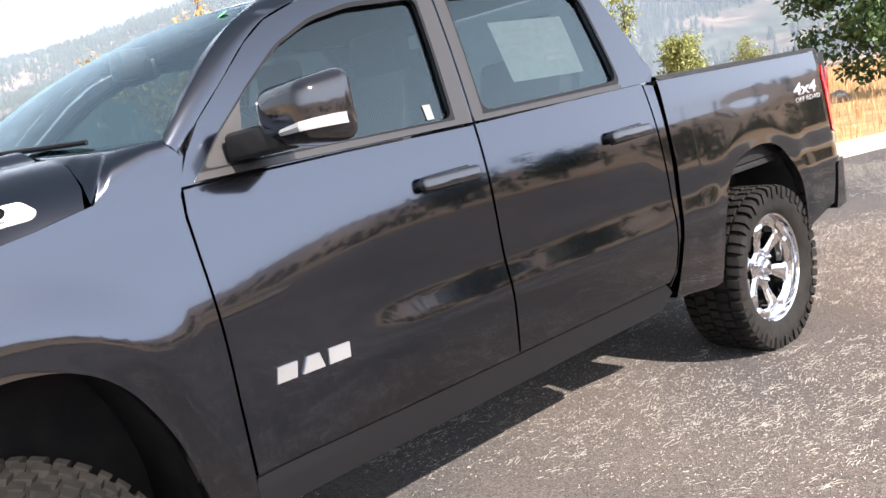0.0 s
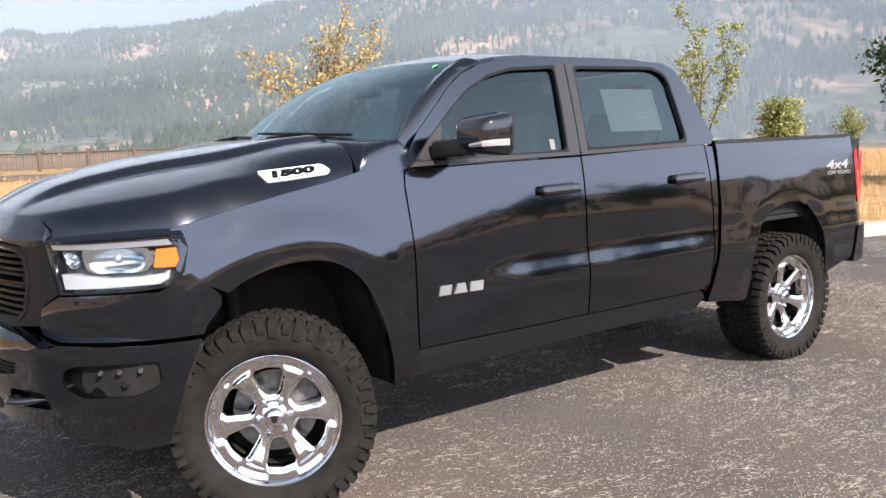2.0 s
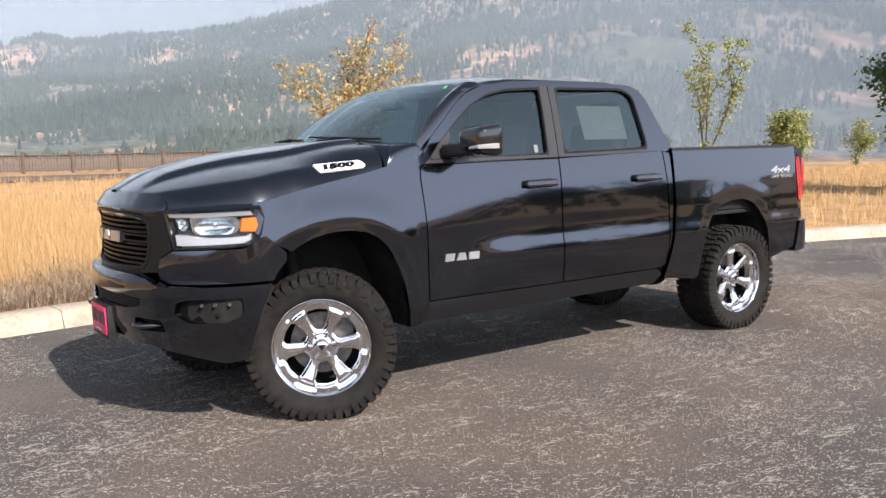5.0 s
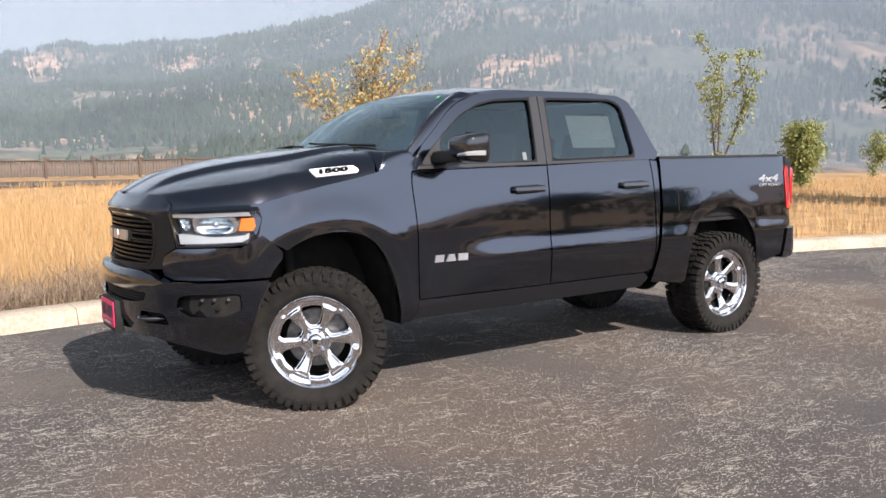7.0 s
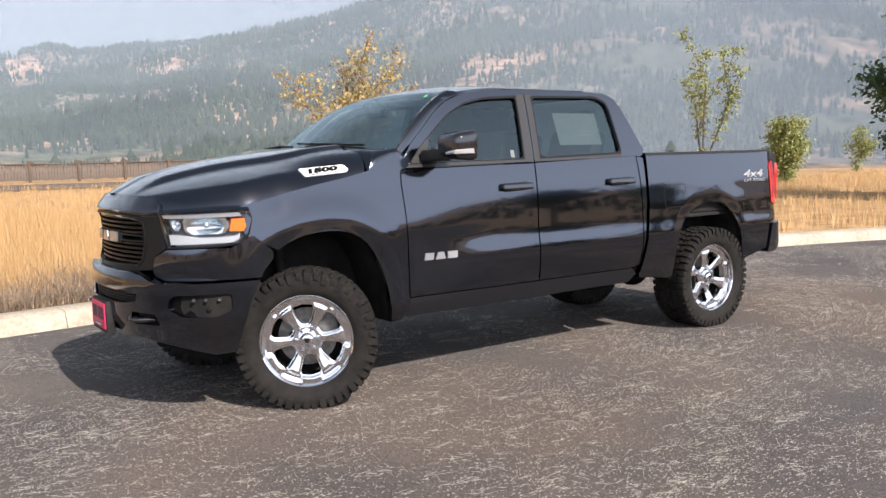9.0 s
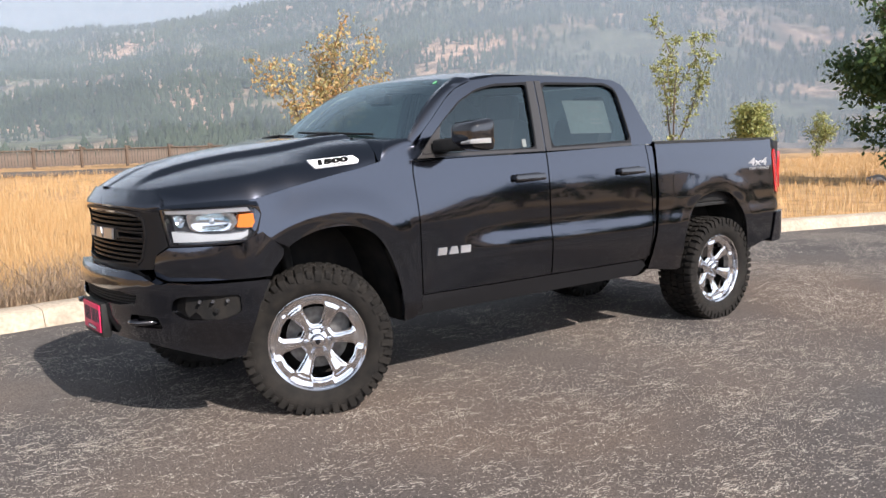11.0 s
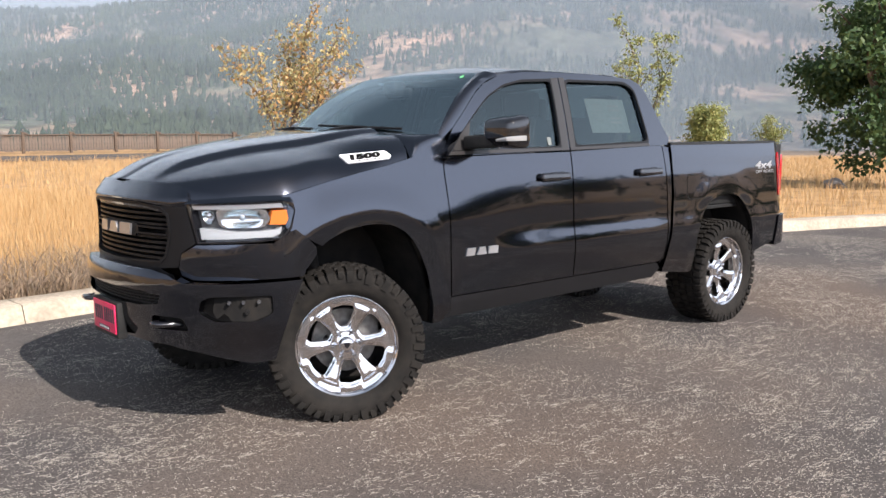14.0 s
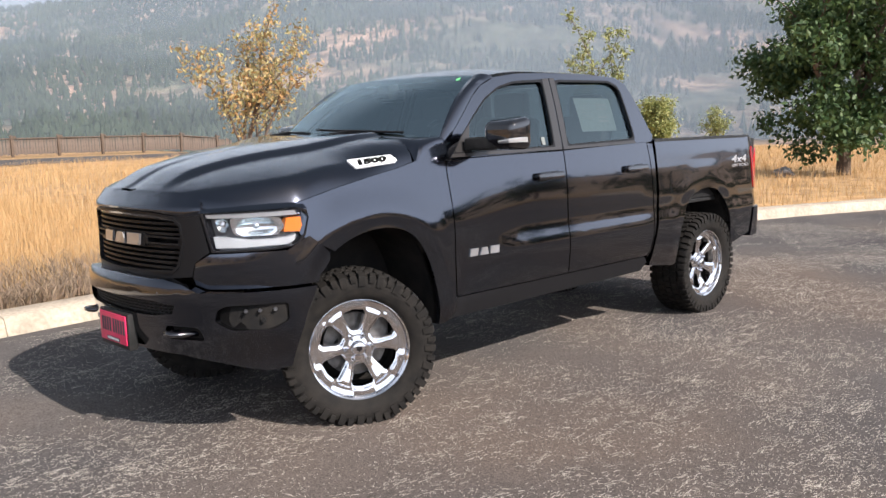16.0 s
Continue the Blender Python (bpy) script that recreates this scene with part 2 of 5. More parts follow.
def sheet(poly, place, deep, grid=0.06, holes=(), lip=0.004):
    """A flat outline cut on a grid, laid on a surface by place(a, b), with its rim turned back by the vector deep (or deep(co))."""
    bm = bmesh.new()
    for loop in (poly, *holes):
        vs = [bm.verts.new((a, b, 0)) for a, b in loop]
        for k in range(len(vs)):
            bm.edges.new((vs[k - 1], vs[k]))
    bmesh.ops.triangle_fill(bm, use_beauty=True, use_dissolve=False, edges=bm.edges[:], normal=(0, 0, 1))
    for axis in (0, 1):
        lo, hi = min(v.co[axis] for v in bm.verts), max(v.co[axis] for v in bm.verts)
        n = max(1, int((hi - lo) / grid))
        for k in range(1, n):
            no, co = [0, 0, 0], [0, 0, 0]
            no[axis], co[axis] = 1, lo + (hi - lo) * k / n
            bmesh.ops.bisect_plane(bm, geom=bm.verts[:] + bm.edges[:] + bm.faces[:], plane_co=co, plane_no=no, dist=1e-5)
    true, skin = bm.verts.layers.float_vector.new("true"), bm.faces.layers.int.new("skin")
    for f in bm.faces:
        f[skin] = 1
    e = 0.012
    for v in bm.verts:
        a, b = v.co.x, v.co.y
        v[true] = (Vector(place(a + e, b)) - Vector(place(a - e, b))).cross(Vector(place(a, b + e)) - Vector(place(a, b - e))).normalized()
        v.co = Vector(place(a, b))
    rim = [e for e in bm.edges if e.is_boundary]
    for w, d in ((0.25, 1), (1.0, 1)):
        made = bmesh.ops.extrude_edge_only(bm, edges=rim)["geom"]
        rim = [g for g in made if isinstance(g, bmesh.types.BMEdge) and g.is_boundary]
        for v in {v for e in rim for v in e.verts}:
            dv = deep(v.co) if callable(deep) else Vector(deep)
            v.co = v.co + dv * (0.25 if w < 1 else 0.75)
        for f in {g for g in made if isinstance(g, bmesh.types.BMFace)}:
            f[skin] = 0
    bmesh.ops.recalc_face_normals(bm, faces=bm.faces)
    return bm


def box(sx, sy, sz, at=(0, 0, 0), bevel=0.01, turn=None, bm=None):
    bm = bm or bmesh.new()
    m = Matrix.Translation(at) @ (turn or Matrix()) @ Matrix.Diagonal((sx, sy, sz, 1))
    r = bmesh.ops.create_cube(bm, size=1, matrix=m)
    if bevel:
        es = list({e for v in r["verts"] for e in v.link_edges})
        bmesh.ops.bevel(bm, geom=es, offset=bevel, segments=2, affect="EDGES", profile=0.6)
    return bm


def rod(a, b, ra, rb=None, n=12, bm=None, caps=True):
    bm = bm or bmesh.new()
    a, b = Vector(a), Vector(b)
    q = (b - a).to_track_quat("Z", "Y").to_matrix().to_4x4()
    bmesh.ops.create_cone(bm, cap_ends=caps, segments=n, radius1=ra, radius2=ra if rb is None else rb, depth=(b - a).length,
                          matrix=Matrix.Translation((a + b) / 2) @ q)
    return bm


def lathe(profile, n=48, bm=None):
    """Turns (radius, y) pairs round the y axis."""
    bm = bm or bmesh.new()
    rings = [[bm.verts.new((r * math.cos(2 * math.pi * k / n), y, r * math.sin(2 * math.pi * k / n))) for k in range(n)] for r, y in profile]
    for p, q in zip(rings, rings[1:]):
        for k in range(n):
            bm.faces.new((p[k - 1], p[k], q[k], q[k - 1]))
    bmesh.ops.recalc_face_normals(bm, faces=bm.faces)
    return bm


def bars(rows, place, thick=0.002):
    """Small raised bars (a0, a1, b0, b1) on a surface place(a, b, out)."""
    bm = bmesh.new()
    for poly in rows:
        lo = [bm.verts.new(place(a, b, 0.0)) for a, b in poly]
        hi = [bm.verts.new(place(a, b, thick)) for a, b in poly]
        bm.faces.new(hi)
        for k in range(len(poly)):
            bm.faces.new((lo[k - 1], lo[k], hi[k], hi[k - 1]))
    bmesh.ops.recalc_face_normals(bm, faces=bm.faces)
    return bm


# ---- ground, road, kerb ----
RING = Vector((2.5, -22.05))
R_OUT, R_IN = 25.0, 9.5


def rise(x, y):
    """The height of the land."""
    r = (Vector((x, y)) - RING).length
    if R_IN - 0.5 < r < R_OUT + 0.3:
        return -0.06
    d, az = math.hypot(x, y), math.degrees(math.atan2(x, y))
    h = 0.13 + 0.05 * noise.noise((x * 0.12, y * 0.12, 0)) * step(R_OUT + 1, R_OUT + 6, r)
    if y > 20 and x < 30:
        h += 0.55 * step(34, 47, y) * (1 - step(22, 30, x))
    h -= 7.0 * step(52, 120, d)
    return h


def hill(d, az):
    """The mountain's height at a distance and a bearing (degrees from ahead, to the right)."""
    top = curve(CREST, ((az + 180) % 360) - 180)
    u = step(220, 900, d) * 0.55 + 0.45 * min(1, max(0, (d - 220) / 680))
    wob = noise.fractal((d * 0.006 * math.sin(radians(az)), d * 0.006 * math.cos(radians(az)), 2.0), 1.0, 2.0, 5)
    ridge = abs(noise.noise((az * 0.11, d * 0.0015, 5.0)))
    return -7 + u * (900 * math.tan(radians(top)) + 7) + u * (1 - 0.75 * step(700, 900, d)) * (26 * wob - 34 * ridge + 8)


CREST = [(-180, 4.0), (-120, 4.0), (-60, 5.0), (-20, 5.0), (5, 5.6), (15, 6.6), (22, 7.7), (30, 9.4), (38, 11.8), (46, 13.2), (54, 11.8), (62, 9.0), (75, 7.0), (120, 4.0), (180, 4.0)]


def land():
    verts, faces = [], []
    radii = [0, 6, R_IN - 0.6, R_IN - 0.25, R_OUT + 0.25] + [R_OUT + 0.6 + 1.2 * k for k in range(24)] + [56, 60, 66, 74, 84, 96, 110, 130, 170, 220] + [250 + 32 * k for k in range(21)] + [940, 1050, 1300, 1700, 2300]
    n = 288
    for r in radii:
        for k in range(n):
            a = 2 * math.pi * k / n
            x, y = RING.x + r * math.cos(a), RING.y + r * math.sin(a)
            d, az = math.hypot(x, y), math.degrees(math.atan2(x, y))
            z = rise(x, y)
            if r > 200:
                z = hill(d, az)
                if d > 900:
                    z -= (d - 900) * 0.45
            if r == R_IN - 0.25 or r == R_OUT + 0.25:
                z = -0.06
            verts.append((x, y, z))
    for j in range(len(radii) - 1):
        for k in range(n):
            a, b = j * n + k, j * n + (k + 1) % n
            faces.append((a, b, b + n, a + n))
    me = bpy.data.meshes.new("ground")
    me.from_pydata(verts, [], faces)
    me.materials.append(GRASS_GROUND)
    me.materials.append(HILL)
    me.materials.append(HILL_PALED)
    for p in me.polygons:
        far = (Vector(p.center[:2]) - RING).length > 100
        bearing = math.degrees(math.atan2(p.center[0], p.center[1]))
        p.material_index = (1 if -40 < bearing < 100 else 2) if far else 0
    me.shade_smooth()
    me.update()
    return tagged(new("ground", me), "dry golden grass field rising into a hazy wooded mountain", "ground", kind="structure")


land()


def ring_strip(profile, a0, a1, n):
    """A strip round the bend's centre from (radius, z) pairs."""
    bm = bmesh.new()
    rows = []
    for k in range(n + 1):
        a = a0 + (a1 - a0) * k / n
        rows.append([bm.verts.new((RING.x + r * math.sin(a), RING.y + r * math.cos(a), z)) for r, z in profile])
    for p, q in zip(rows, rows[1:]):
        for k in range(len(profile) - 1):
            bm.faces.new((p[k], p[k + 1], q[k + 1], q[k]))
    bmesh.ops.recalc_face_normals(bm, faces=bm.faces)
    return bm


road = part("road", ring_strip([(R_IN, -0.01), (15, 0), (20, 0), (R_OUT + 0.05, 0.0)], -math.pi, math.pi, 160), ASPHALT, smooth=0)
tagged(road, "worn dark grey asphalt strewn with pale dry chaff", "road", kind="structure")
KERB = [(R_OUT - 0.02, -0.05), (R_OUT, 0.02), (R_OUT + 0.035, 0.135), (R_OUT + 0.055, 0.15), (R_OUT + 0.34, 0.16), (R_OUT + 0.36, 0.145), (R_OUT + 0.365, -0.05)]
PIECE = 3.05 / R_OUT
for k in range(-10, 14):
    a = -0.125 + k * PIECE
    kerb = part("kerb", ring_strip(KERB, a - PIECE + 0.00012, a - 0.00012, 8), CONCRETE, smooth=50)
    tagged(kerb, "pale cast concrete kerb section beside the road", "kerb", "kerb round the bend", "structure")
inner = part("kerb", ring_strip([(R_IN + 0.02, -0.05), (R_IN, 0.12), (R_IN - 0.05, 0.15), (R_IN - 0.35, 0.15), (R_IN - 0.37, -0.05)], -math.pi, math.pi, 120), CONCRETE, smooth=50)
tagged(inner, "pale concrete kerb round the inside of the bend", "kerb", kind="structure")


# ---- the pickup truck: x runs to its tail, y across, z up, front axle at x = 0 ----
YC, AXLE, HUB, TYRE_R = -0.11, 3.672, 0.40, 0.418
truck = thing("pickup_truck", "dark grey metallic lifted crew-cab pickup truck parked on asphalt", "pickup truck", at=(0, YC, 0))
# the flank's lean (metres out per metre down) at each height; the width follows from it
LEAN = [(0.40, -0.26), (0.50, -0.19), (0.60, -0.12), (0.70, -0.075), (0.765, -0.045), (0.785, 0.0), (0.815, 0.06), (0.84, 0.160), (0.89, 0.180), (0.92, 0.125), (0.955, 0.050), (1.08, 0.040), (1.15, 0.068),
        (1.22, 0.115), (1.30, 0.16), (1.38, 0.215), (1.45, 0.27), (1.60, 0.30), (1.75, 0.34), (1.95, 0.40)]
PLAN = [(-0.885, 0.0), (-0.880, 0.12), (-0.866, 0.25), (-0.838, 0.38), (-0.800, 0.47), (-0.742, 0.575), (-0.66, 0.665), (-0.56, 0.737), (-0.45, 0.798), (-0.34, 0.845), (-0.2, 0.872), (0.0, 0.884), (0.2, 0.884)]
ARCH_F = [(-0.42, 0.38), (-0.36, 0.60), (-0.30, 0.78), (-0.20, 0.935), (-0.05, 1.015), (0.13, 1.04), (0.29, 1.015), (0.41, 0.925), (0.50, 0.76), (0.545, 0.58), (0.56, 0.44)]
ARCH_R = [(3.11, 0.47), (3.14, 0.72), (3.21, 0.88), (3.33, 0.985), (3.52, 1.03), (3.70, 1.015), (3.83, 0.93), (3.93, 0.77), (3.985, 0.53)]


def fine(line, n=6):
    """A polyline made smooth."""
    out = []
    for k in range(len(line) - 1):
        p0, p1, p2, p3 = (Vector(line[min(len(line) - 1, max(0, j))]) for j in (k - 1, k, k + 1, k + 2))
        for j in range(n):
            u = j / n
            q = 0.5 * (2 * p1 + (p2 - p0) * u + (2 * p0 - 5 * p1 + 4 * p2 - p3) * u * u + (3 * p1 - p0 - 3 * p2 + p3) * u**3)
            out.append((q.x, q.y))
    return out + [tuple(line[-1])]


ARCH_F, ARCH_R = fine(ARCH_F), fine([(x + 0.033, z) for x, z in ARCH_R])


def gap_to(line, x, z):
    best = 9.0
    for (xa, za), (xb, zb) in zip(line, line[1:]):
        dx, dz = xb - xa, zb - za
        u = min(1, max(0, ((x - xa) * dx + (z - za) * dz) / (dx * dx + dz * dz)))
        best = min(best, math.hypot(x - xa - u * dx, z - za - u * dz))
    return best


HEIGHTS = np.arange(0.36, 2.00, 0.004)
FLANK = -np.cumsum([curve(LEAN, z) for z in HEIGHTS]) * 0.004
FLANK += 0.836 - np.interp(1.40, HEIGHTS, FLANK)
MID = float(np.interp(1.0, HEIGHTS, FLANK))


def arch_swell(x, d):
    """The arch's brow: it swells out, then tucks under towards the lip."""
    return (0.85 if x < 2 else 0.25) * (0.013 * (1 - step(0.08, 0.24, d)) - 0.011 * (1 - step(0.0, 0.10, d)))


def half(x, z):
    """The body's half width."""
    w = float(np.interp(z, HEIGHTS, FLANK))
    if z < 1.0 and x < 1.4:  # the lower door's swell dies out towards the front wheel
        w -= max(0.0, w - MID) * step(1.4, 0.75, x)
    if x < 0.2:
        w += curve(PLAN, x) - 0.884
        w -= 0.03 * step(1.08, 1.36, z) * (0.2 - max(x, -0.35)) * step(0.2, -0.2, x) * step(-0.36, -0.12, x)
    if x < 1.5 and z < 1.70:
        w -= (0.012 * step(1.5, 0.6, x) + 0.010 * step(0.95, 0.4, x)) * step(-0.36, -0.12, x) * step(1.03, 1.32, z) * (1 - step(1.34, 1.70, z))
        w += 0.007 * step(1.2, 0.4, x) * math.exp(-((z - 0.98) / 0.13) ** 2)
    if 0.76 < z < 1.16 and x > 2.6:
        w += 0.006 * step(0.76, 0.95, z) * step(1.16, 1.00, z) * step(2.6, 2.9, x)
    if x > 4.36:
        w -= 0.11 * ((x - 4.36) / 0.24) ** 2
    if x > 2.85 and z > 1.25:
        w += 0.006 * step(1.25, 1.42, z)
    if z < 1.3:
        d = min(gap_to(ARCH_F, x, z), gap_to(ARCH_R, x, z))
        w += arch_swell(x, d)
    return w


def side(sign, out=0.0):
    return lambda x, z: (x, sign * (half(x, z) + out), z)


NOSE = [(y, x) for x, y in PLAN if y < 0.88]
ARC = [0.0]
for k in range(1, 400):
    ya, yb = 0.88 * (k - 1) / 400, 0.88 * k / 400
    ARC.append(ARC[-1] + math.hypot(yb - ya, curve(NOSE, yb) - curve(NOSE, ya)))


def nose(u, z, out=0.0):
    """A point of the front at the arc length u from its middle."""
    s = 1 if u >= 0 else -1
    u = abs(u)
    k = min(398, max(0, int(np.searchsorted(ARC, u)) - 1))
    f = (u - ARC[k]) / (ARC[k + 1] - ARC[k])
    y = 0.88 * (k + f) / 400
    x = curve(NOSE, y)
    nx, ny = curve(NOSE, y + 0.004) - x, -0.004
    q = math.hypot(nx, ny)
    return Vector((x + out * ny / q, s * (y + out * nx / q), z))


def arc(y):
    return ARC[min(399, int(abs(y) / 0.88 * 400))] * (1 if y >= 0 else -1)


CENTRE_Z = [(-0.86, 1.275), (-0.70, 1.335), (-0.50, 1.390), (-0.25, 1.440), (0.0, 1.475), (0.3, 1.508), (0.62, 1.530)]
EDGE_Z = [(-0.86, 1.20), (-0.34, 1.212), (-0.1, 1.265), (0.1, 1.305), (0.3, 1.34), (0.62, 1.385)]


@functools.lru_cache(maxsize=None)
def hood_edge(x):
    return max(0.1, half(x, curve(EDGE_Z, x)))


def hood_z(x, y):
    e = hood_edge(round(x, 4))
    ze, zc = curve(EDGE_Z, x), curve(CENTRE_Z, x)
    flank = 0.46 * (zc - ze)
    lim = e - 0.012
    s = lim - abs(y)
    t = abs(y) / lim
    z = ze + flank * (1 - max(0, 1 - s / 0.10) ** 2.0) + (zc - ze - flank) * (1 - t ** 2.4)
    w = step(0.30, -0.16, x)
    z = w * z + (1 - w) * (ze + (zc - ze) * (1 - t ** (4.5 + 6 * step(-0.1, 0.4, x))))
    dome = 0.30 + 0.24 * step(-0.75, 0.5, x)
    z += 0.030 * (1 - step(dome - 0.04, dome + 0.04, abs(y))) * step(-0.84, -0.6, x) * min(1, max(0, s / 0.08))
    z -= 0.010 * (1 - step(0.015, 0.07, abs(y))) * (1 - step(-0.7, -0.1, x))
    return z


def inward(sign, d=0.03):
    return Vector((0, -sign * d, 0))


# side panels, both flanks
FENDER = [q for q in ARCH_F if q[0] > -0.19] + [(0.62, 0.45), (0.678, 0.50), (0.680, 0.9), (0.670, 1.2), (0.668, 1.30), (0.674, 1.36), (0.697, 1.42), (0.714, 1.462), (0.66, 1.470), (0.62, 1.468), (0.54, 1.436), (0.49, 1.408), (0.452, 1.380), (0.3, 1.346), (0.1, 1.311), (-0.1, 1.271), (-0.365, 1.211), (-0.36, 1.06), (-0.33, 1.03)]
DOOR_F = [(0.688, 0.585), (1.742, 0.585), (1.746, 0.9), (1.754, 1.39), (1.2, 1.385), (0.76, 1.375), (0.686, 1.373), (0.677, 1.31), (0.678, 1.2), (0.688, 0.9)]
DOOR_R = [(1.752, 0.585), (2.70, 0.585), (2.745, 0.62), (2.772, 0.72), (2.785, 0.88), (2.788, 1.0), (2.784, 1.20), (2.768, 1.42), (2.2, 1.405), (1.765, 1.392), (1.757, 0.9)]
QUARTER = [(2.70, 0.56), (2.765, 0.64), (2.80, 0.76), (2.828, 0.92), (2.845, 1.1), (2.845, 1.405), (2.779, 1.415), (2.795, 1.2), (2.799, 1.0), (2.796, 0.88), (2.783, 0.715), (2.755, 0.612), (2.705, 0.576)]
SILL = [(0.65, 0.46), (2.66, 0.47), (2.735, 0.53), (2.69, 0.576), (0.69, 0.576)]
BED = [(2.755, 0.50), (3.10, 0.46)] + ARCH_R + [(4.05, 0.53), (4.09, 0.545), (4.33, 0.600), (4.355, 0.81), (4.47, 0.825), (4.50, 0.955), (4.390, 0.975), (4.382, 1.30), (4.415, 1.352), (4.575, 1.345), (4.572, 1.365), (4.545, 1.398), (4.49, 1.418), (4.40, 1.425), (2.875, 1.425), (2.875, 1.05), (2.86, 0.92), (2.83, 0.75), (2.795, 0.62)]
WIN_F = rounded([(0.748, 1.412), (0.838, 1.512), (0.98, 1.632), (1.11, 1.728), (1.26, 1.797), (1.42, 1.832), (1.712, 1.848), (1.672, 1.425)], 0.03)
WIN_R = rounded([(1.852, 1.850), (2.48, 1.857), (2.580, 1.815), (2.622, 1.450), (1.818, 1.428)], 0.05)
CAB = [(0.722, 1.462), (0.698, 1.42), (0.674, 1.381), (0.75, 1.383), (1.2, 1.392), (1.73, 1.40), (2.2, 1.413), (2.840, 1.423), (2.868, 1.47), (2.817, 1.58), (2.770, 1.683), (2.722, 1.785), (2.672, 1.855), (2.58, 1.893), (2.2, 1.908), (1.75, 1.905), (1.465, 1.893), (1.243, 1.862), (1.10, 1.808), (1.006, 1.744), (0.873, 1.624), (0.782, 1.542)]
for sg in (-1, 1):
    part("fender", sheet(FENDER, side(sg), inward(sg, 0.05), 0.025), PAINT, truck, "front wing with a flared wheel arch")
    doors = []
    for nm, poly in (("front_door", DOOR_F), ("rear_door", DOOR_R)):
        doors.append(part(nm, sheet(poly, side(sg), inward(sg), 0.03), PAINT, truck))
    part("quarter_panel", sheet(QUARTER, side(sg), inward(sg), 0.05), PAINT, truck)
    # the sill is body-coloured; black is put in for its shade below the doors
    part("sill", sheet(SILL, lambda x, z: (x, sg * (half(x, z) - 0.012), z), inward(sg, 0.10), 0.02), SATIN, truck)
    part("bed_side", sheet(BED, side(sg), inward(sg, 0.05), 0.03), PAINT, truck, "truck bed side with a flared wheel arch")
    part("cab_side", sheet(CAB, side(sg), inward(sg, 0.05), 0.06, holes=(WIN_F, WIN_R)), PAINT, truck)
    part("door_glass", sheet(WIN_F, side(sg, -0.018), inward(sg, 0.005), 0.1), TINTED, truck, "smoke-tinted door window")
    part("door_glass", sheet(WIN_R, side(sg, -0.018), inward(sg, 0.005), 0.1), TINTED, truck, "smoke-tinted door window")
    # satin pillar film and belt moulding
    part("pillar_cover", sheet([(1.678, 1.412), (1.749, 1.412), (1.785, 1.870), (1.720, 1.866)], side(sg, 0.004), inward(sg, 0.02), 0.08), PILLAR, truck)
    part("pillar_cover", sheet([(1.762, 1.412), (1.814, 1.415), (1.849, 1.872), (1.798, 1.872)], side(sg, 0.004), inward(sg, 0.02), 0.08), PILLAR, truck)
    part("belt_moulding", sheet([(0.72, 1.388), (1.2, 1.396), (1.748, 1.402), (1.748, 1.420), (1.2, 1.416), (0.74, 1.408)], side(sg, 0.006), inward(sg, 0.02), 0.12), PILLAR, truck)
    part("belt_moulding", sheet([(1.763, 1.402), (2.62, 1.418), (2.62, 1.438), (1.763, 1.420)], side(sg, 0.006), inward(sg, 0.02), 0.12), PILLAR, truck)
    for win in (WIN_F, WIN_R):
        cx, cz = sum(a for a, _ in win) / len(win), sum(b for _, b in win) / len(win)
        part("window_trim", sheet([(cx + (a - cx) * 1.035, cz + (b - cz) * 1.075) for a, b in win], side(sg, 0.003), inward(sg, 0.012), 0.08, holes=([(cx + (a - cx) * 0.992, cz + (b - cz) * 0.985) for a, b in win],)), SATIN, truck)
    part("mirror_sail", sheet([(0.752, 1.414), (0.88, 1.414), (0.93, 1.590), (0.84, 1.510)], side(sg, -0.004), inward(sg, 0.02), 0.08), PILLAR, truck)

# hood and the bar above the grille
FRONT_LINE = [(nose(arc(y), 0).x + 0.020 + 0.03 * (1 - step(0.44, 0.58, y)), y) for y in [0.0, 0.06, 0.10, 0.17, 0.25, 0.31] + [0.37 + 0.0155 * k for k in range(31)]]
hood_poly = [(FRONT_LINE[0][0] + 0.02, 0.0)] + FRONT_LINE[2:] + [(-0.32, hood_edge(-0.32) - 0.012)]
for x in (-0.2, -0.05, 0.1, 0.25, 0.40):
    hood_poly.append((x, hood_edge(x) - 0.012))
hood_poly += [(0.435, hood_edge(0.43) - 0.02), (0.450, hood_edge(0.43) - 0.05), (0.453, 0.70), (0.435, 0.60), (0.395, 0.45), (0.34, 0.25), (0.325, 0.0)]
half_hood = [(x, -y) for x, y in reversed(hood_poly[1:-1])]
hood_poly = hood_poly + half_hood
part("hood", sheet(hood_poly, lambda x, y: (x, y, hood_z(x, y)), lambda co: Vector((0.04 * step(-0.28, -0.34, co.x), 0, -0.03)), 0.013), PAINT, truck, "sculpted hood with a raised power dome")
cowl = [(0.265, 0.0), (0.285, 0.30), (0.365, 0.52), (0.46, 0.70), (0.50, 0.78), (0.75, 0.80), (0.75, 0.4), (0.75, 0.0)]
cowl += [(x, -y) for x, y in reversed(cowl[1:-1])]
part("cowl", sheet(cowl, lambda x, y: (x, y, hood_z(min(x, 0.5), y) - 0.03), (0, 0, -0.03), 0.08), PLASTIC, truck)


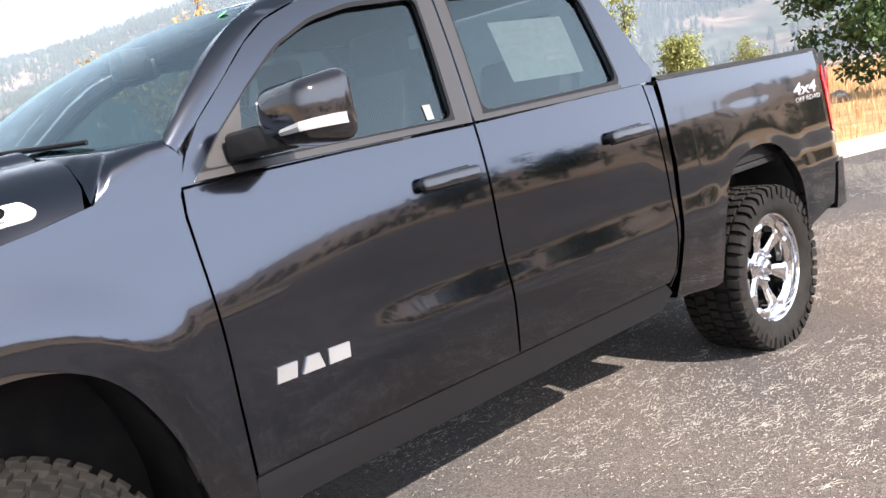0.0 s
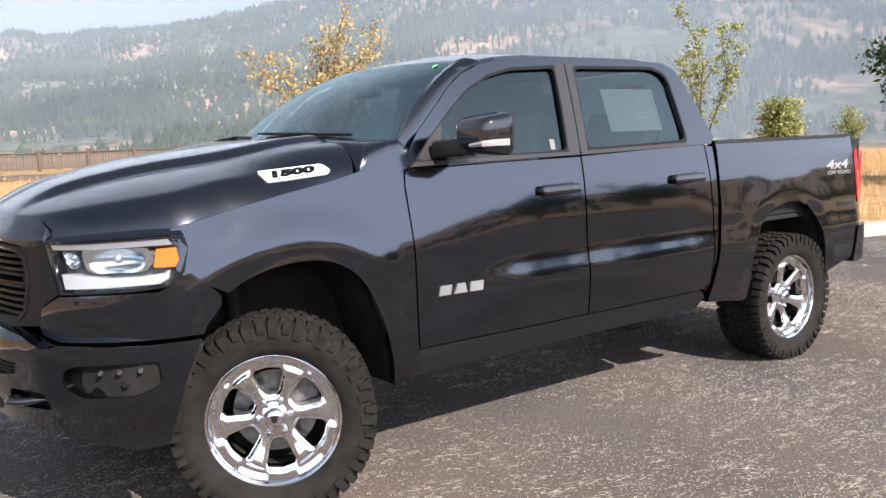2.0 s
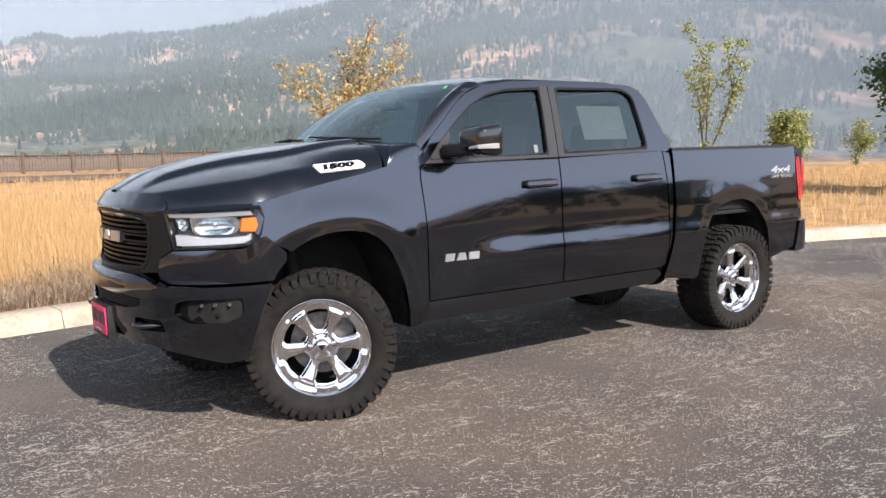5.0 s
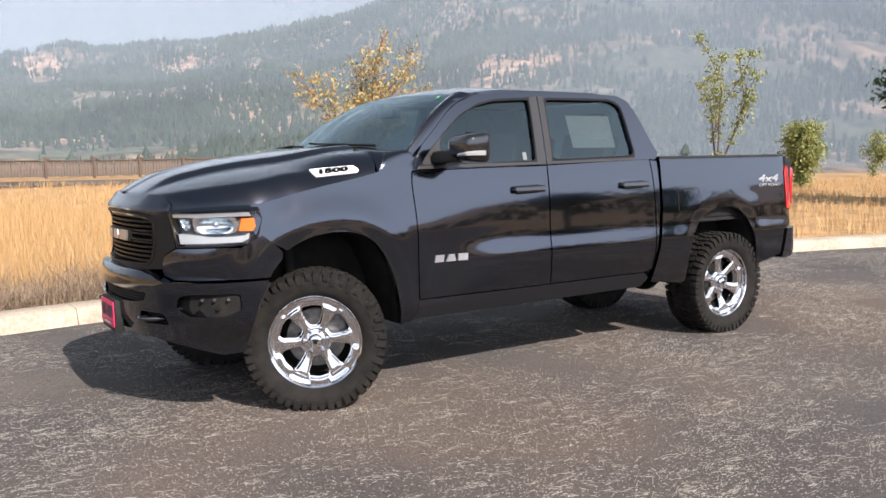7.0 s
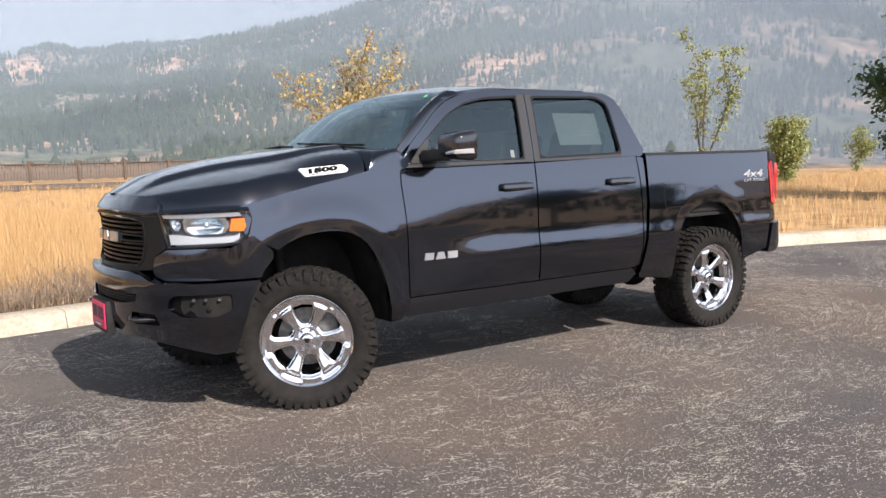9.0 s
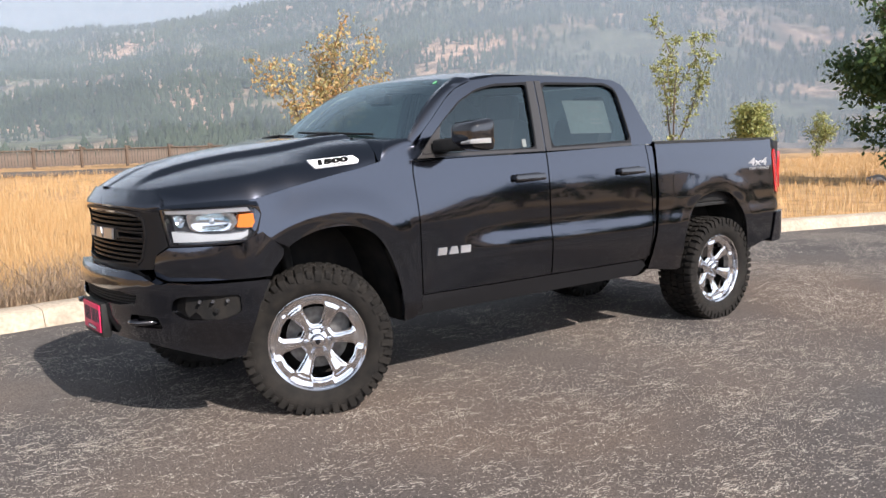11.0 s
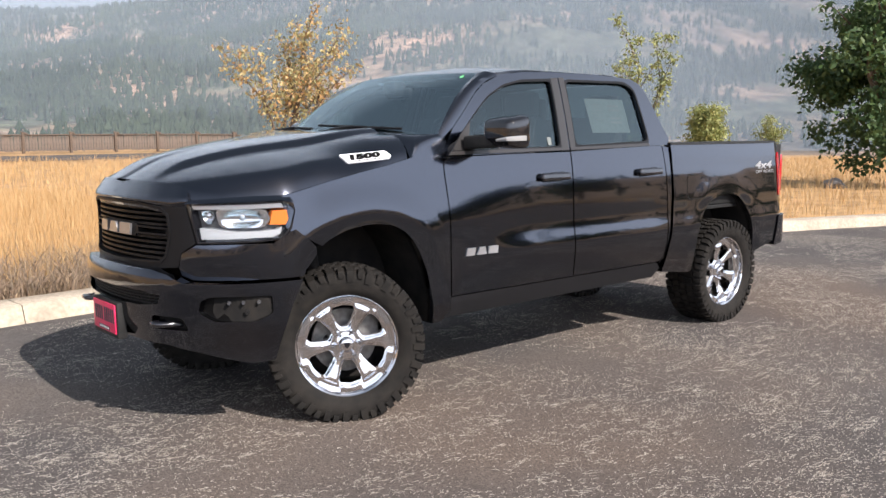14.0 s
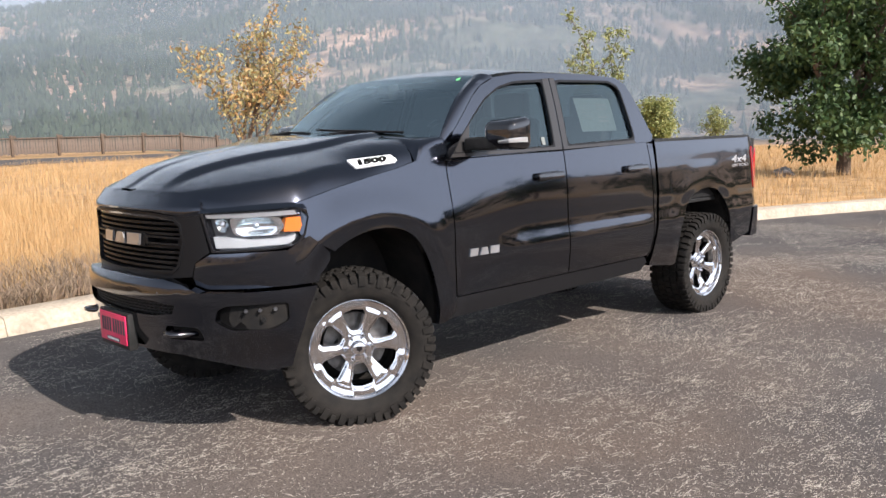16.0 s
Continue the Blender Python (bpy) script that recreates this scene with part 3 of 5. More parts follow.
# windscreen and roof
def screen(u, v):
    """u across from -1 to 1, v from the base to the top."""
    a = abs(u)
    x0, z0, y0 = 0.34 + 0.36 * a ** 2.2, 1.515 - 0.01 * a * a, 0.80 * u
    x1, z1, y1 = 1.02 + 0.115 * a ** 2.2, 1.885 - 0.010 * a ** 2.5, 0.65 * u
    bow = 0.035 * math.sin(math.pi * v)
    return Vector((x0 + (x1 - x0) * v - bow * 0.5, y0 + (y1 - y0) * v, z0 + (z1 - z0) * v + bow))


part("windscreen", sheet([(-0.97, 0.0), (0.97, 0.0), (0.97, 1.0), (-0.97, 1.0)], screen, (0.004, 0, -0.004), 0.12), SCREEN, truck, "laminated windscreen reflecting the sky")
for sg in (-1, 1):
    bm = bmesh.new()
    rows = []
    for k in range(15):
        v = k / 14
        p = screen(sg * 0.97, v)
        x = 0.705 + 0.538 * v
        z = curve([(0.70, 1.458), (0.782, 1.546), (0.873, 1.628), (1.006, 1.748), (1.10, 1.812), (1.243, 1.867)], x)
        q = Vector((x, sg * half(x, z), z))
        rows.append([bm.verts.new(c) for c in (p, p.lerp(q, 0.35) + Vector((-0.012, sg * 0.008, 0.014)), p.lerp(q, 0.7) + Vector((-0.01, sg * 0.010, 0.012)), q)])
    for a, b in zip(rows, rows[1:]):
        for j in range(3):
            bm.faces.new((a[j], a[j + 1], b[j + 1], b[j]))
    bmesh.ops.recalc_face_normals(bm, faces=bm.faces)
    part("windscreen_pillar", bm, PAINT, truck)


def roof_z(x, y):
    t = abs(y) / 0.69
    return 1.958 - 0.052 * t ** 2.4 - 0.055 * max(0, (1.55 - x) / 0.45) ** 2 - 0.05 * step(2.3, 2.75, x)


roof = [(1.015, 0.0), (1.025, 0.2), (1.065, 0.45), (1.125, 0.625), (1.243, 0.682), (1.5, 0.676), (1.8, 0.672), (2.2, 0.670), (2.56, 0.672), (2.66, 0.665), (2.70, 0.5), (2.72, 0.0)]
roof += [(x, -y) for x, y in reversed(roof[1:-1])]
part("roof", sheet(roof, lambda x, y: (x, y, roof_z(x, y)), (0, 0, -0.03), 0.07), PAINT, truck)
back = [(-0.62, 1.86), (0.62, 1.86), (0.76, 1.40), (-0.76, 1.40)]
part("rear_glass", sheet(back, lambda y, z: (2.87 - (z - 1.4) * 0.42, y, z), (0.01, 0, 0), 0.2), TINTED, truck)
part("cab_back", sheet([(-0.82, 0.6), (0.82, 0.6), (0.80, 1.40), (-0.80, 1.40)], lambda y, z: (2.80, y, z), (-0.03, 0, 0), 0.3), PAINT, truck)


def crown(a, b, w):
    """Across the panel between wing and windscreen: up first, then inwards."""
    return Vector((a.x + (b.x - a.x) * w, a.y + (b.y - a.y) * w ** 1.7, a.z + (b.z - a.z) * (1 - (1 - w) ** 2.0) + 0.004 * math.sin(math.pi * w)))


for sg in (-1, 1):
    bm = bmesh.new()
    edge = [(0.397, 0.45, hood_z(0.40, 0.45)), (0.438, 0.60, hood_z(0.44, 0.60)), (0.456, 0.70, hood_z(0.455, 0.70)), (0.457, 0.765, hood_z(0.455, 0.765))]
    edge += [(0.454, 0.805, hood_z(0.452, 0.805) + 0.002), (0.456, half(0.456, 1.38) - 0.004, 1.380)]
    edge += [(x, half(x, z), z) for x, z in ((0.49, 1.408), (0.54, 1.436), (0.62, 1.468), (0.713, 1.464))]
    base = (0.56, 0.66, 0.75, 0.80, 0.83, 0.85, 0.87, 0.89, 0.93, 0.97)
    rows = []
    for k in range(37):
        f = min(8, k // 4)
        u = k / 4 - f
        a = Vector(edge[f]).lerp(Vector(edge[f + 1]), u)
        b = screen(base[f] + (base[f + 1] - base[f]) * u, 0.0) + Vector((-0.002, 0, 0.004))
        rows.append([bm.verts.new((p.x, sg * p.y, p.z)) for p in (crown(a, b, w) for w in (0, 0.2, 0.4, 0.6, 0.8, 1))])
    for a, b in zip(rows, rows[1:]):
        for j in range(5):
            bm.faces.new((a[j], a[j + 1], b[j + 1], b[j]))
    bmesh.ops.recalc_face_normals(bm, faces=bm.faces)
    part("cowl_corner", bm, PAINT, truck)

# nose: bar, grille shell, lower mask, bumper
def front(out=0.0, lean=0.0):
    return lambda u, z: nose(u, z, out + lean * (z - 1.0))


def back_in(co):
    return Vector((0.05, -co.y * 0.03, 0)) if abs(co.y) < 0.74 else Vector((0.006, -0.05 if co.y > 0 else 0.05, 0))


U = {k: arc(k) for k in (0.06, 0.10, 0.40, 0.43, 0.46, 0.50, 0.53, 0.575, 0.70, 0.80, 0.845, 0.87)}
half_bar = [(0.0, 1.274), (0.05, 1.275), (0.09, 1.284), (arc(0.42), 1.279), (arc(0.48), 1.272), (arc(0.53), 1.262), (arc(0.572), 1.236), (arc(0.578), 1.190), (arc(0.50), 1.178), (arc(0.30), 1.195), (0.0, 1.200)]
bar = half_bar + [(-a, b) for a, b in reversed(half_bar[1:-1])]
part("header_bar", sheet(bar, lambda u, z: nose(u, z, 0.014 - 0.75 * max(0, z - 1.20)), (0.03, 0, -0.05), 0.03), PAINT, truck)
half_shell = [(0.0, 1.196), (arc(0.30), 1.191), (arc(0.50), 1.174), (arc(0.565), 1.183), (arc(0.60), 0.985), (arc(0.54), 0.94), (arc(0.52), 0.865), (arc(0.4), 0.855), (0.0, 0.850)]
shell = half_shell + [(-a, b) for a, b in reversed(half_shell[1:-1])]
half_open = [(0.0, 1.180), (arc(0.30), 1.174), (arc(0.435), 1.158), (arc(0.475), 1.12), (arc(0.485), 1.03), (arc(0.455), 0.915), (arc(0.42), 0.885), (arc(0.2), 0.876), (0.0, 0.873)]
opening = half_open + [(-a, b) for a, b in reversed(half_open[1:-1])]
part("grille_shell", sheet(shell, front(0.004), back_in, 0.05, holes=(opening,)), SATIN, truck, "satin black grille surround")
part("grille_rim", sheet([(a * 1.008, 1.027 + (b - 1.027) * 1.03) for a, b in opening], front(0.010), back_in, 0.06, holes=([(a * 0.985, 1.027 + (b - 1.027) * 0.94) for a, b in opening],)), SATIN, truck)
part("grille_backing", sheet([(a * 1.02, 1.027 + (b - 1.027) * 1.04) for a, b in opening], front(-0.07), back_in, 0.1), UNDER, truck)
grille = thing("grille", "", "")
grille.parent = truck
for k, z in enumerate((1.150, 1.124, 1.098, 1.072, 1.008, 0.982, 0.956, 0.930, 0.904)):
    lim = arc(0.47 if 0.95 < z < 1.13 else 0.445)
    part("slat", sheet([(-lim, z - 0.006), (lim, z - 0.006), (lim, z + 0.006), (-lim, z + 0.006)], front(-0.012), back_in, 0.06), SATIN, grille)
for sg in (-1, 1):
    bx = [(sg * arc(0.23), 1.062), (sg * arc(0.475), 1.058), (sg * arc(0.475), 1.018), (sg * arc(0.23), 1.020)]
    hole = [(sg * arc(0.25), 1.053), (sg * arc(0.455), 1.050), (sg * arc(0.455), 1.027), (sg * arc(0.25), 1.029)]
    part("grille_wing", sheet(bx, front(0.0), back_in, 0.06, holes=(hole,)), SATIN, grille)
part("grille_crossbar", sheet([(-arc(0.24), 1.012), (arc(0.24), 1.012), (arc(0.24), 1.066), (-arc(0.24), 1.066)], front(-0.008), back_in, 0.06), SATIN, grille)

MASK = [(arc(0.53), 0.865), (arc(0.545), 0.935), (arc(0.605), 0.978), (arc(0.70), 0.980), (arc(0.815), 0.982), (arc(0.845), 1.035), (arc(0.853), 1.045), (arc(0.8755), 0.945), (arc(0.872), 0.915), (arc(0.862), 0.84), (arc(0.858), 0.81), (arc(0.60), 0.80), (arc(0.54), 0.825)]


def mask_out(u, z):
    q = nose(u, z)
    flare = arch_swell(0, gap_to(ARCH_F, q.x, z))
    return nose(u, z, 0.005 + flare + 0.008 * max(0, 1 - ((z - 0.895) / 0.10) ** 2) * (1 - step(arc(0.68), arc(0.84), abs(u))))


for sg in (-1, 1):
    part("front_mask", sheet([(sg * a, b) for a, b in MASK], mask_out, back_in, 0.02), PAINT, truck, "body-coloured panel under the headlight")


def bumper_out(u, z):
    y = abs(u)
    o = 0.020 + 0.055 * math.sqrt(max(0.0, 1 - ((max(z, 0.80) - 0.80) / 0.075) ** 2)) - 0.018 * step(0.78, 0.62, z) - 0.05 * step(0.62, 0.42, z)
    return nose(u, z, o * (1 - 0.75 * step(arc(0.70), arc(0.87), y)))


half_b = [(0.0, 0.862), (arc(0.40), 0.858), (arc(0.50), 0.838), (arc(0.57), 0.800), (arc(0.7), 0.795), (arc(0.856), 0.796), (arc(0.846), 0.68), (arc(0.830), 0.54), (arc(0.812), 0.40), (arc(0.76), 0.385), (arc(0.62), 0.44), (arc(0.45), 0.475), (0.0, 0.485)]
bump = half_b + [(-a, b) for a, b in reversed(half_b[1:-1])]
half_i = [(0.0, 0.752), (arc(0.36), 0.748), (arc(0.46), 0.735), (arc(0.44), 0.690), (arc(0.32), 0.672), (0.0, 0.668)]
intake = half_i + [(-a, b) for a, b in reversed(half_i[1:-1])]
fogs = [rounded([(sg * arc(0.63), 0.715), (sg * arc(0.66), 0.735), (sg * arc(0.808), 0.732), (sg * arc(0.810), 0.640), (sg * arc(0.77), 0.604), (sg * arc(0.67), 0.610), (sg * arc(0.62), 0.655)], 0.02) for sg in (-1, 1)]
hooks = [rounded([(sg * arc(0.40), 0.630), (sg * arc(0.56), 0.625), (sg * arc(0.58), 0.560), (sg * arc(0.40), 0.560)], 0.02) for sg in (-1, 1)]
part("front_bumper", sheet(bump, bumper_out, back_in, 0.04, holes=(intake, *fogs, *hooks)), PAINT, truck, "body-coloured steel front bumper")
part("bumper_backing", sheet([(a * 0.97, 0.63 + (b - 0.63) * 0.9) for a, b in bump], lambda u, z: bumper_out(u, z) + Vector((0.045, 0, 0)), back_in, 0.1), UNDER, truck)


# ---- wheels ----
def tyre_mesh():
    R, W = TYRE_R, 0.15
    prof = [(0.262, -0.105), (0.275, -0.128), (0.31, -0.146), (0.345, -0.152), (0.375, -0.150), (0.392, -0.143), (0.400, -0.128), (0.402, -0.06), (0.402, 0.06), (0.400, 0.128),
            (0.392, 0.143), (0.375, 0.150), (0.345, 0.152), (0.31, 0.146), (0.275, 0.128), (0.262, 0.105)]
    return lathe(prof, 72)


def tread_mesh():
    """Chunky all-terrain blocks: two shoulder rows that reach down the sidewall and a zigzag middle."""
    bm = bmesh.new()
    N = 48
    for row, (y0, y1, lead) in enumerate(((-0.158, -0.098, 0.0), (-0.090, -0.034, 0.5), (-0.026, 0.026, 0.2), (0.034, 0.090, 0.7), (0.098, 0.158, 0.4))):
        for k in range(N):
            a0 = 2 * math.pi * (k + lead) / N
            w = 2 * math.pi / N * (0.70 if row in (0, 4) else 0.74)
            skew = 0.06 * (1 if row % 2 else -1)
            grow = 1.0 if (k + row) % 2 else 0.82
            rows = []
            shoulder = row in (0, 4)
            out = -1 if row == 0 else 1
            if shoulder:
                reach = 0.350 if k % 2 else 0.368
                prof = [(0.400, -out * 0.098), (TYRE_R, -out * 0.100), (TYRE_R - 0.002, -out * 0.138), (TYRE_R - 0.012, -out * 0.158), (0.385, -out * 0.1605), (reach, -out * 0.158), (reach, -out * 0.148)]
                prof = [(r, -y) for r, y in prof]
            else:
                prof = [(0.398, y0), (TYRE_R, y0 + 0.004), (TYRE_R, y1 - 0.004), (0.398, y1)]
            for j in range(3):
                a = a0 + w * grow * j / 2
                ring = []
                for r, y in prof:
                    aa = a + skew * (y / 0.1) * 0.4 + (0.018 if j == 1 else 0) * (1 if shoulder and r < 0.39 else 0)
                    ring.append(bm.verts.new((r * math.cos(aa), y, r * math.sin(aa))))
                rows.append(ring)
            for p, q in zip(rows, rows[1:]):
                for j in range(len(prof) - 1):
                    bm.faces.new((p[j], p[j + 1], q[j + 1], q[j]))
            bm.faces.new(rows[0][::-1])
            bm.faces.new(rows[-1])
    bmesh.ops.recalc_face_normals(bm, faces=bm.faces)
    return bm


def rim_face(lean):
    """The chrome face: six broad spokes round six windows, dished to the hub."""
    n = 72
    outer = [(0.262 * math.cos(2 * math.pi * k / n), 0.262 * math.sin(2 * math.pi * k / n)) for k in range(n)]
    holes = []
    for k in range(6):
        a = lean + math.pi / 3 * k
        quad = []
        for r, w in ((0.094, 0.020), (0.112, 0.034), (0.186, 0.061), (0.204, 0.054), (0.214, 0.0), (0.204, -0.054), (0.186, -0.061), (0.112, -0.034), (0.094, -0.020)):
            quad.append((r * math.cos(a) - w * math.sin(a), r * math.sin(a) + w * math.cos(a)))
        holes.append(rounded(quad, 0.007, 3))

    WINDOW = rounded([(0.094, 0.020), (0.112, 0.034), (0.186, 0.061), (0.204, 0.054), (0.214, 0.0), (0.204, -0.054), (0.186, -0.061), (0.112, -0.034), (0.094, -0.020)], 0.007, 3)
    WINDOW.append(WINDOW[0])

    def dish(a, b):
        r = math.hypot(a, b)
        ang = (math.atan2(b, a) - lean) % (math.pi / 3)
        crown = abs(ang - math.pi / 6) / (math.pi / 6)
        y = -0.005 + 0.030 * step(0.24, 0.10, r) - 0.010 * step(0.06, 0.04, r)
        spoke = 1 - crown  # 0 at a window's middle line, 1 on a spoke
        th = lean + math.pi / 3 * round((math.atan2(b, a) - lean) / (math.pi / 3))
        pa, pb = a * math.cos(th) + b * math.sin(th), -a * math.sin(th) + b * math.cos(th)
        y += 0.013 * (1 - step(0.002, 0.013, gap_to(WINDOW, pa, pb)))
        y += 0.012 * step(0.208, 0.222, r) * step(0.256, 0.244, r) * step(0.40, 0.60, spoke) - 0.003 * step(0.3, 0.75, spoke) * step(0.08, 0.12, r) * step(0.22, 0.18, r)
        return (a, y, b)

    return sheet(outer, dish, (0, 0.045, 0), 0.008, holes=holes)


def flat_foot(bm):
    for v in bm.verts:
        v.co.z = max(v.co.z, -HUB)
    return bm


face = rim_face(0.0)
bmesh.ops.translate(face, verts=face.verts, vec=(0, -0.087, 0))
WHEEL = {"tyre": finish(flat_foot(tyre_mesh()), "tyre", RUBBER), "tread": finish(flat_foot(tread_mesh()), "tread", RUBBER, 30), "rim": finish(face, "rim", CHROME)}


def wheel(x, sg, lean, turn=0.0):
    """A wheel whose outer face looks along -y before it is turned."""
    w = new("wheel")
    w.parent = truck
    spin = pose(0, 0, 0, 0, 0, (0 if sg < 0 else 180) + turn)
    w.matrix_basis = Matrix.Translation(Vector((x, sg * 0.82, HUB)) - spin @ Vector((0, -0.10, 0))) @ spin
    o = -0.105
    for nm, label in (("tyre", "all-terrain tyre with chunky blocks"), ("tread", ""), ("rim", "chrome alloy rim with six windows")):
        ob = new(nm, WHEEL[nm])
        ob.parent = w
        tagged(ob, label)
    ob.matrix_basis = Matrix.Rotation(-lean, 4, "Y")
    part("rim_lip", lathe([(0.256, o + 0.02), (0.262, o + 0.006), (0.265, o - 0.014), (0.272, o - 0.020), (0.279, o - 0.018), (0.281, o - 0.008), (0.268, o + 0.0)], 72), CHROME, w)
    part("barrel", lathe([(0.250, o + 0.03), (0.235, 0.0), (0.235, 0.12), (0.05, 0.121)], 48), UNDER, w)
    part("brake_disc", lathe([(0.0, 0.035), (0.09, 0.033), (0.175, 0.035), (0.175, 0.06), (0.0, 0.06)], 40), STEEL, w)
    part("caliper", box(0.12, 0.06, 0.17, (0.125 * (1 if sg < 0 else -1), 0.03, 0.06), 0.015), STEEL, w)
    part("hub_cap", lathe([(0.0, o + 0.004), (0.020, o + 0.005), (0.034, o + 0.010), (0.040, o + 0.018), (0.042, o + 0.05)], 32), CHROME, w)
    part("hub_emblem", bars([[(-0.016, 0.014), (0.016, 0.014), (0.013, -0.006), (0.0, -0.018), (-0.013, -0.006)]], lambda a, b, out: (a, o + 0.0045 - out, b), 0.002), GLOSS, w)
    for k in range(6):
        a = lean + math.pi / 6 + math.pi / 3 * k
        c = Vector((0.069 * math.cos(a), 0, 0.069 * math.sin(a)))
        nut = rod(c + Vector((0, o + 0.055, 0)), c + Vector((0, o + 0.026, 0)), 0.0115, 0.0115, 12)
        rod(c + Vector((0, o + 0.026, 0)), c + Vector((0, o + 0.018, 0)), 0.0115, 0.004, 12, nut)
        part("wheel_nut", nut, CHROME, w)
    return w


wheel(0, -1, radians(95), -28)
wheel(AXLE, -1, radians(70))
wheel(0, 1, radians(40), -26)
wheel(AXLE, 1, radians(20))

# arch liners, underbody
for sg in (-1, 1):
    for line, x0 in ((ARCH_F, 0), (ARCH_R, AXLE)):
        bm = bmesh.new()
        rows = []
        for x, z in line:
            rows.append([bm.verts.new((x, sg * yy, z)) for yy in (half(x, z) - 0.03, 0.45)])
        for a, b in zip(rows, rows[1:]):
            bm.faces.new((a[0], b[0], b[1], a[1]))
        part("arch_liner", bm, UNDER, truck)
bm = box(2.65, 1.5, 0.10, (2.03, 0, 0.60), 0.02)
part("floor_pan", bm, UNDER, truck)
for sg in (-1, 1):
    part("frame_rail", box(5.1, 0.08, 0.14, (1.85, sg * 0.42, 0.55), 0.01), UNDER, truck)
    part("inner_wing", box(1.0, 0.05, 0.85, (0.05, sg * 0.45, 0.85), 0.02), UNDER, truck)
    part("inner_wing", box(1.1, 0.05, 0.55, (3.6, sg * 0.52, 0.85), 0.02), UNDER, truck)
bm = rod((AXLE, -0.66, HUB), (AXLE, 0.66, HUB), 0.045)
bmesh.ops.create_uvsphere(bm, u_segments=16, v_segments=10, radius=0.16, matrix=Matrix.Translation((AXLE, 0.05, HUB)))
part("rear_axle", bm, UNDER, truck)
part("front_axle", rod((0, -0.66, HUB), (0, 0.66, HUB), 0.04), UNDER, truck)
part("drive_shaft", rod((1.2, 0.03, 0.48), (AXLE, 0.05, HUB), 0.045), UNDER, truck)
part("exhaust", rod((1.6, 0.25, 0.46), (2.9, 0.3, 0.48), 0.10, n=18), STEEL, truck)


DECAL = material("decal_grey", (0.30, 0.30, 0.31), 0.4, second=(0.25, 0.25, 0.26), scale=40)
DRL = material("lamp_strip", (0.36, 0.37, 0.39), 0.22, coat=0.6, rough_var=0.05, scale=40)
LAMP_BACK = material("lamp_back", (0.16, 0.165, 0.175), 0.3, 0.7, second=(0.10, 0.10, 0.11), scale=30)
CLEAR_GREY = material("indicator_lens", (0.27, 0.27, 0.27), 0.2, coat=0.8, rough_var=0.05, scale=60)


# ---- truck: lamps, mirrors, handles, badges ----
def letters(text, size, place, deep=0.003, slant=0.0, bold=0.0):
    """Raised lettering laid on a surface by place(a, b, out); a runs from 0."""
    cu = bpy.data.curves.new("lettering", "FONT")
    cu.body, cu.size, cu.shear, cu.offset = text, size, slant, bold
    ob = bpy.data.objects.new("lettering", cu)
    scene.collection.objects.link(ob)
    bpy.context.view_layer.update()
    me = bpy.data.meshes.new_from_object(ob.evaluated_get(bpy.context.evaluated_depsgraph_get()))
    bm = bmesh.new()
    bm.from_mesh(me)
    bpy.data.objects.remove(ob)
    bpy.data.meshes.remove(me)
    bpy.data.curves.remove(cu)
    ext = bmesh.ops.extrude_face_region(bm, geom=bm.faces[:])["geom"]
    top = {v for v in ext if isinstance(v, bmesh.types.BMVert)}
    for v in bm.verts:
        v.co = Vector(place(v.co.x, v.co.y, deep if v in top else 0.0))
    bmesh.ops.recalc_face_normals(bm, faces=bm.faces)
    return bm


def clear(ob):
    ob.visible_shadow = False
    return ob


for ob in truck.children:
    if ob.name.startswith(("door_glass", "windscreen", "rear_glass")) and not ob.name.startswith("windscreen_pillar"):
        clear(ob)

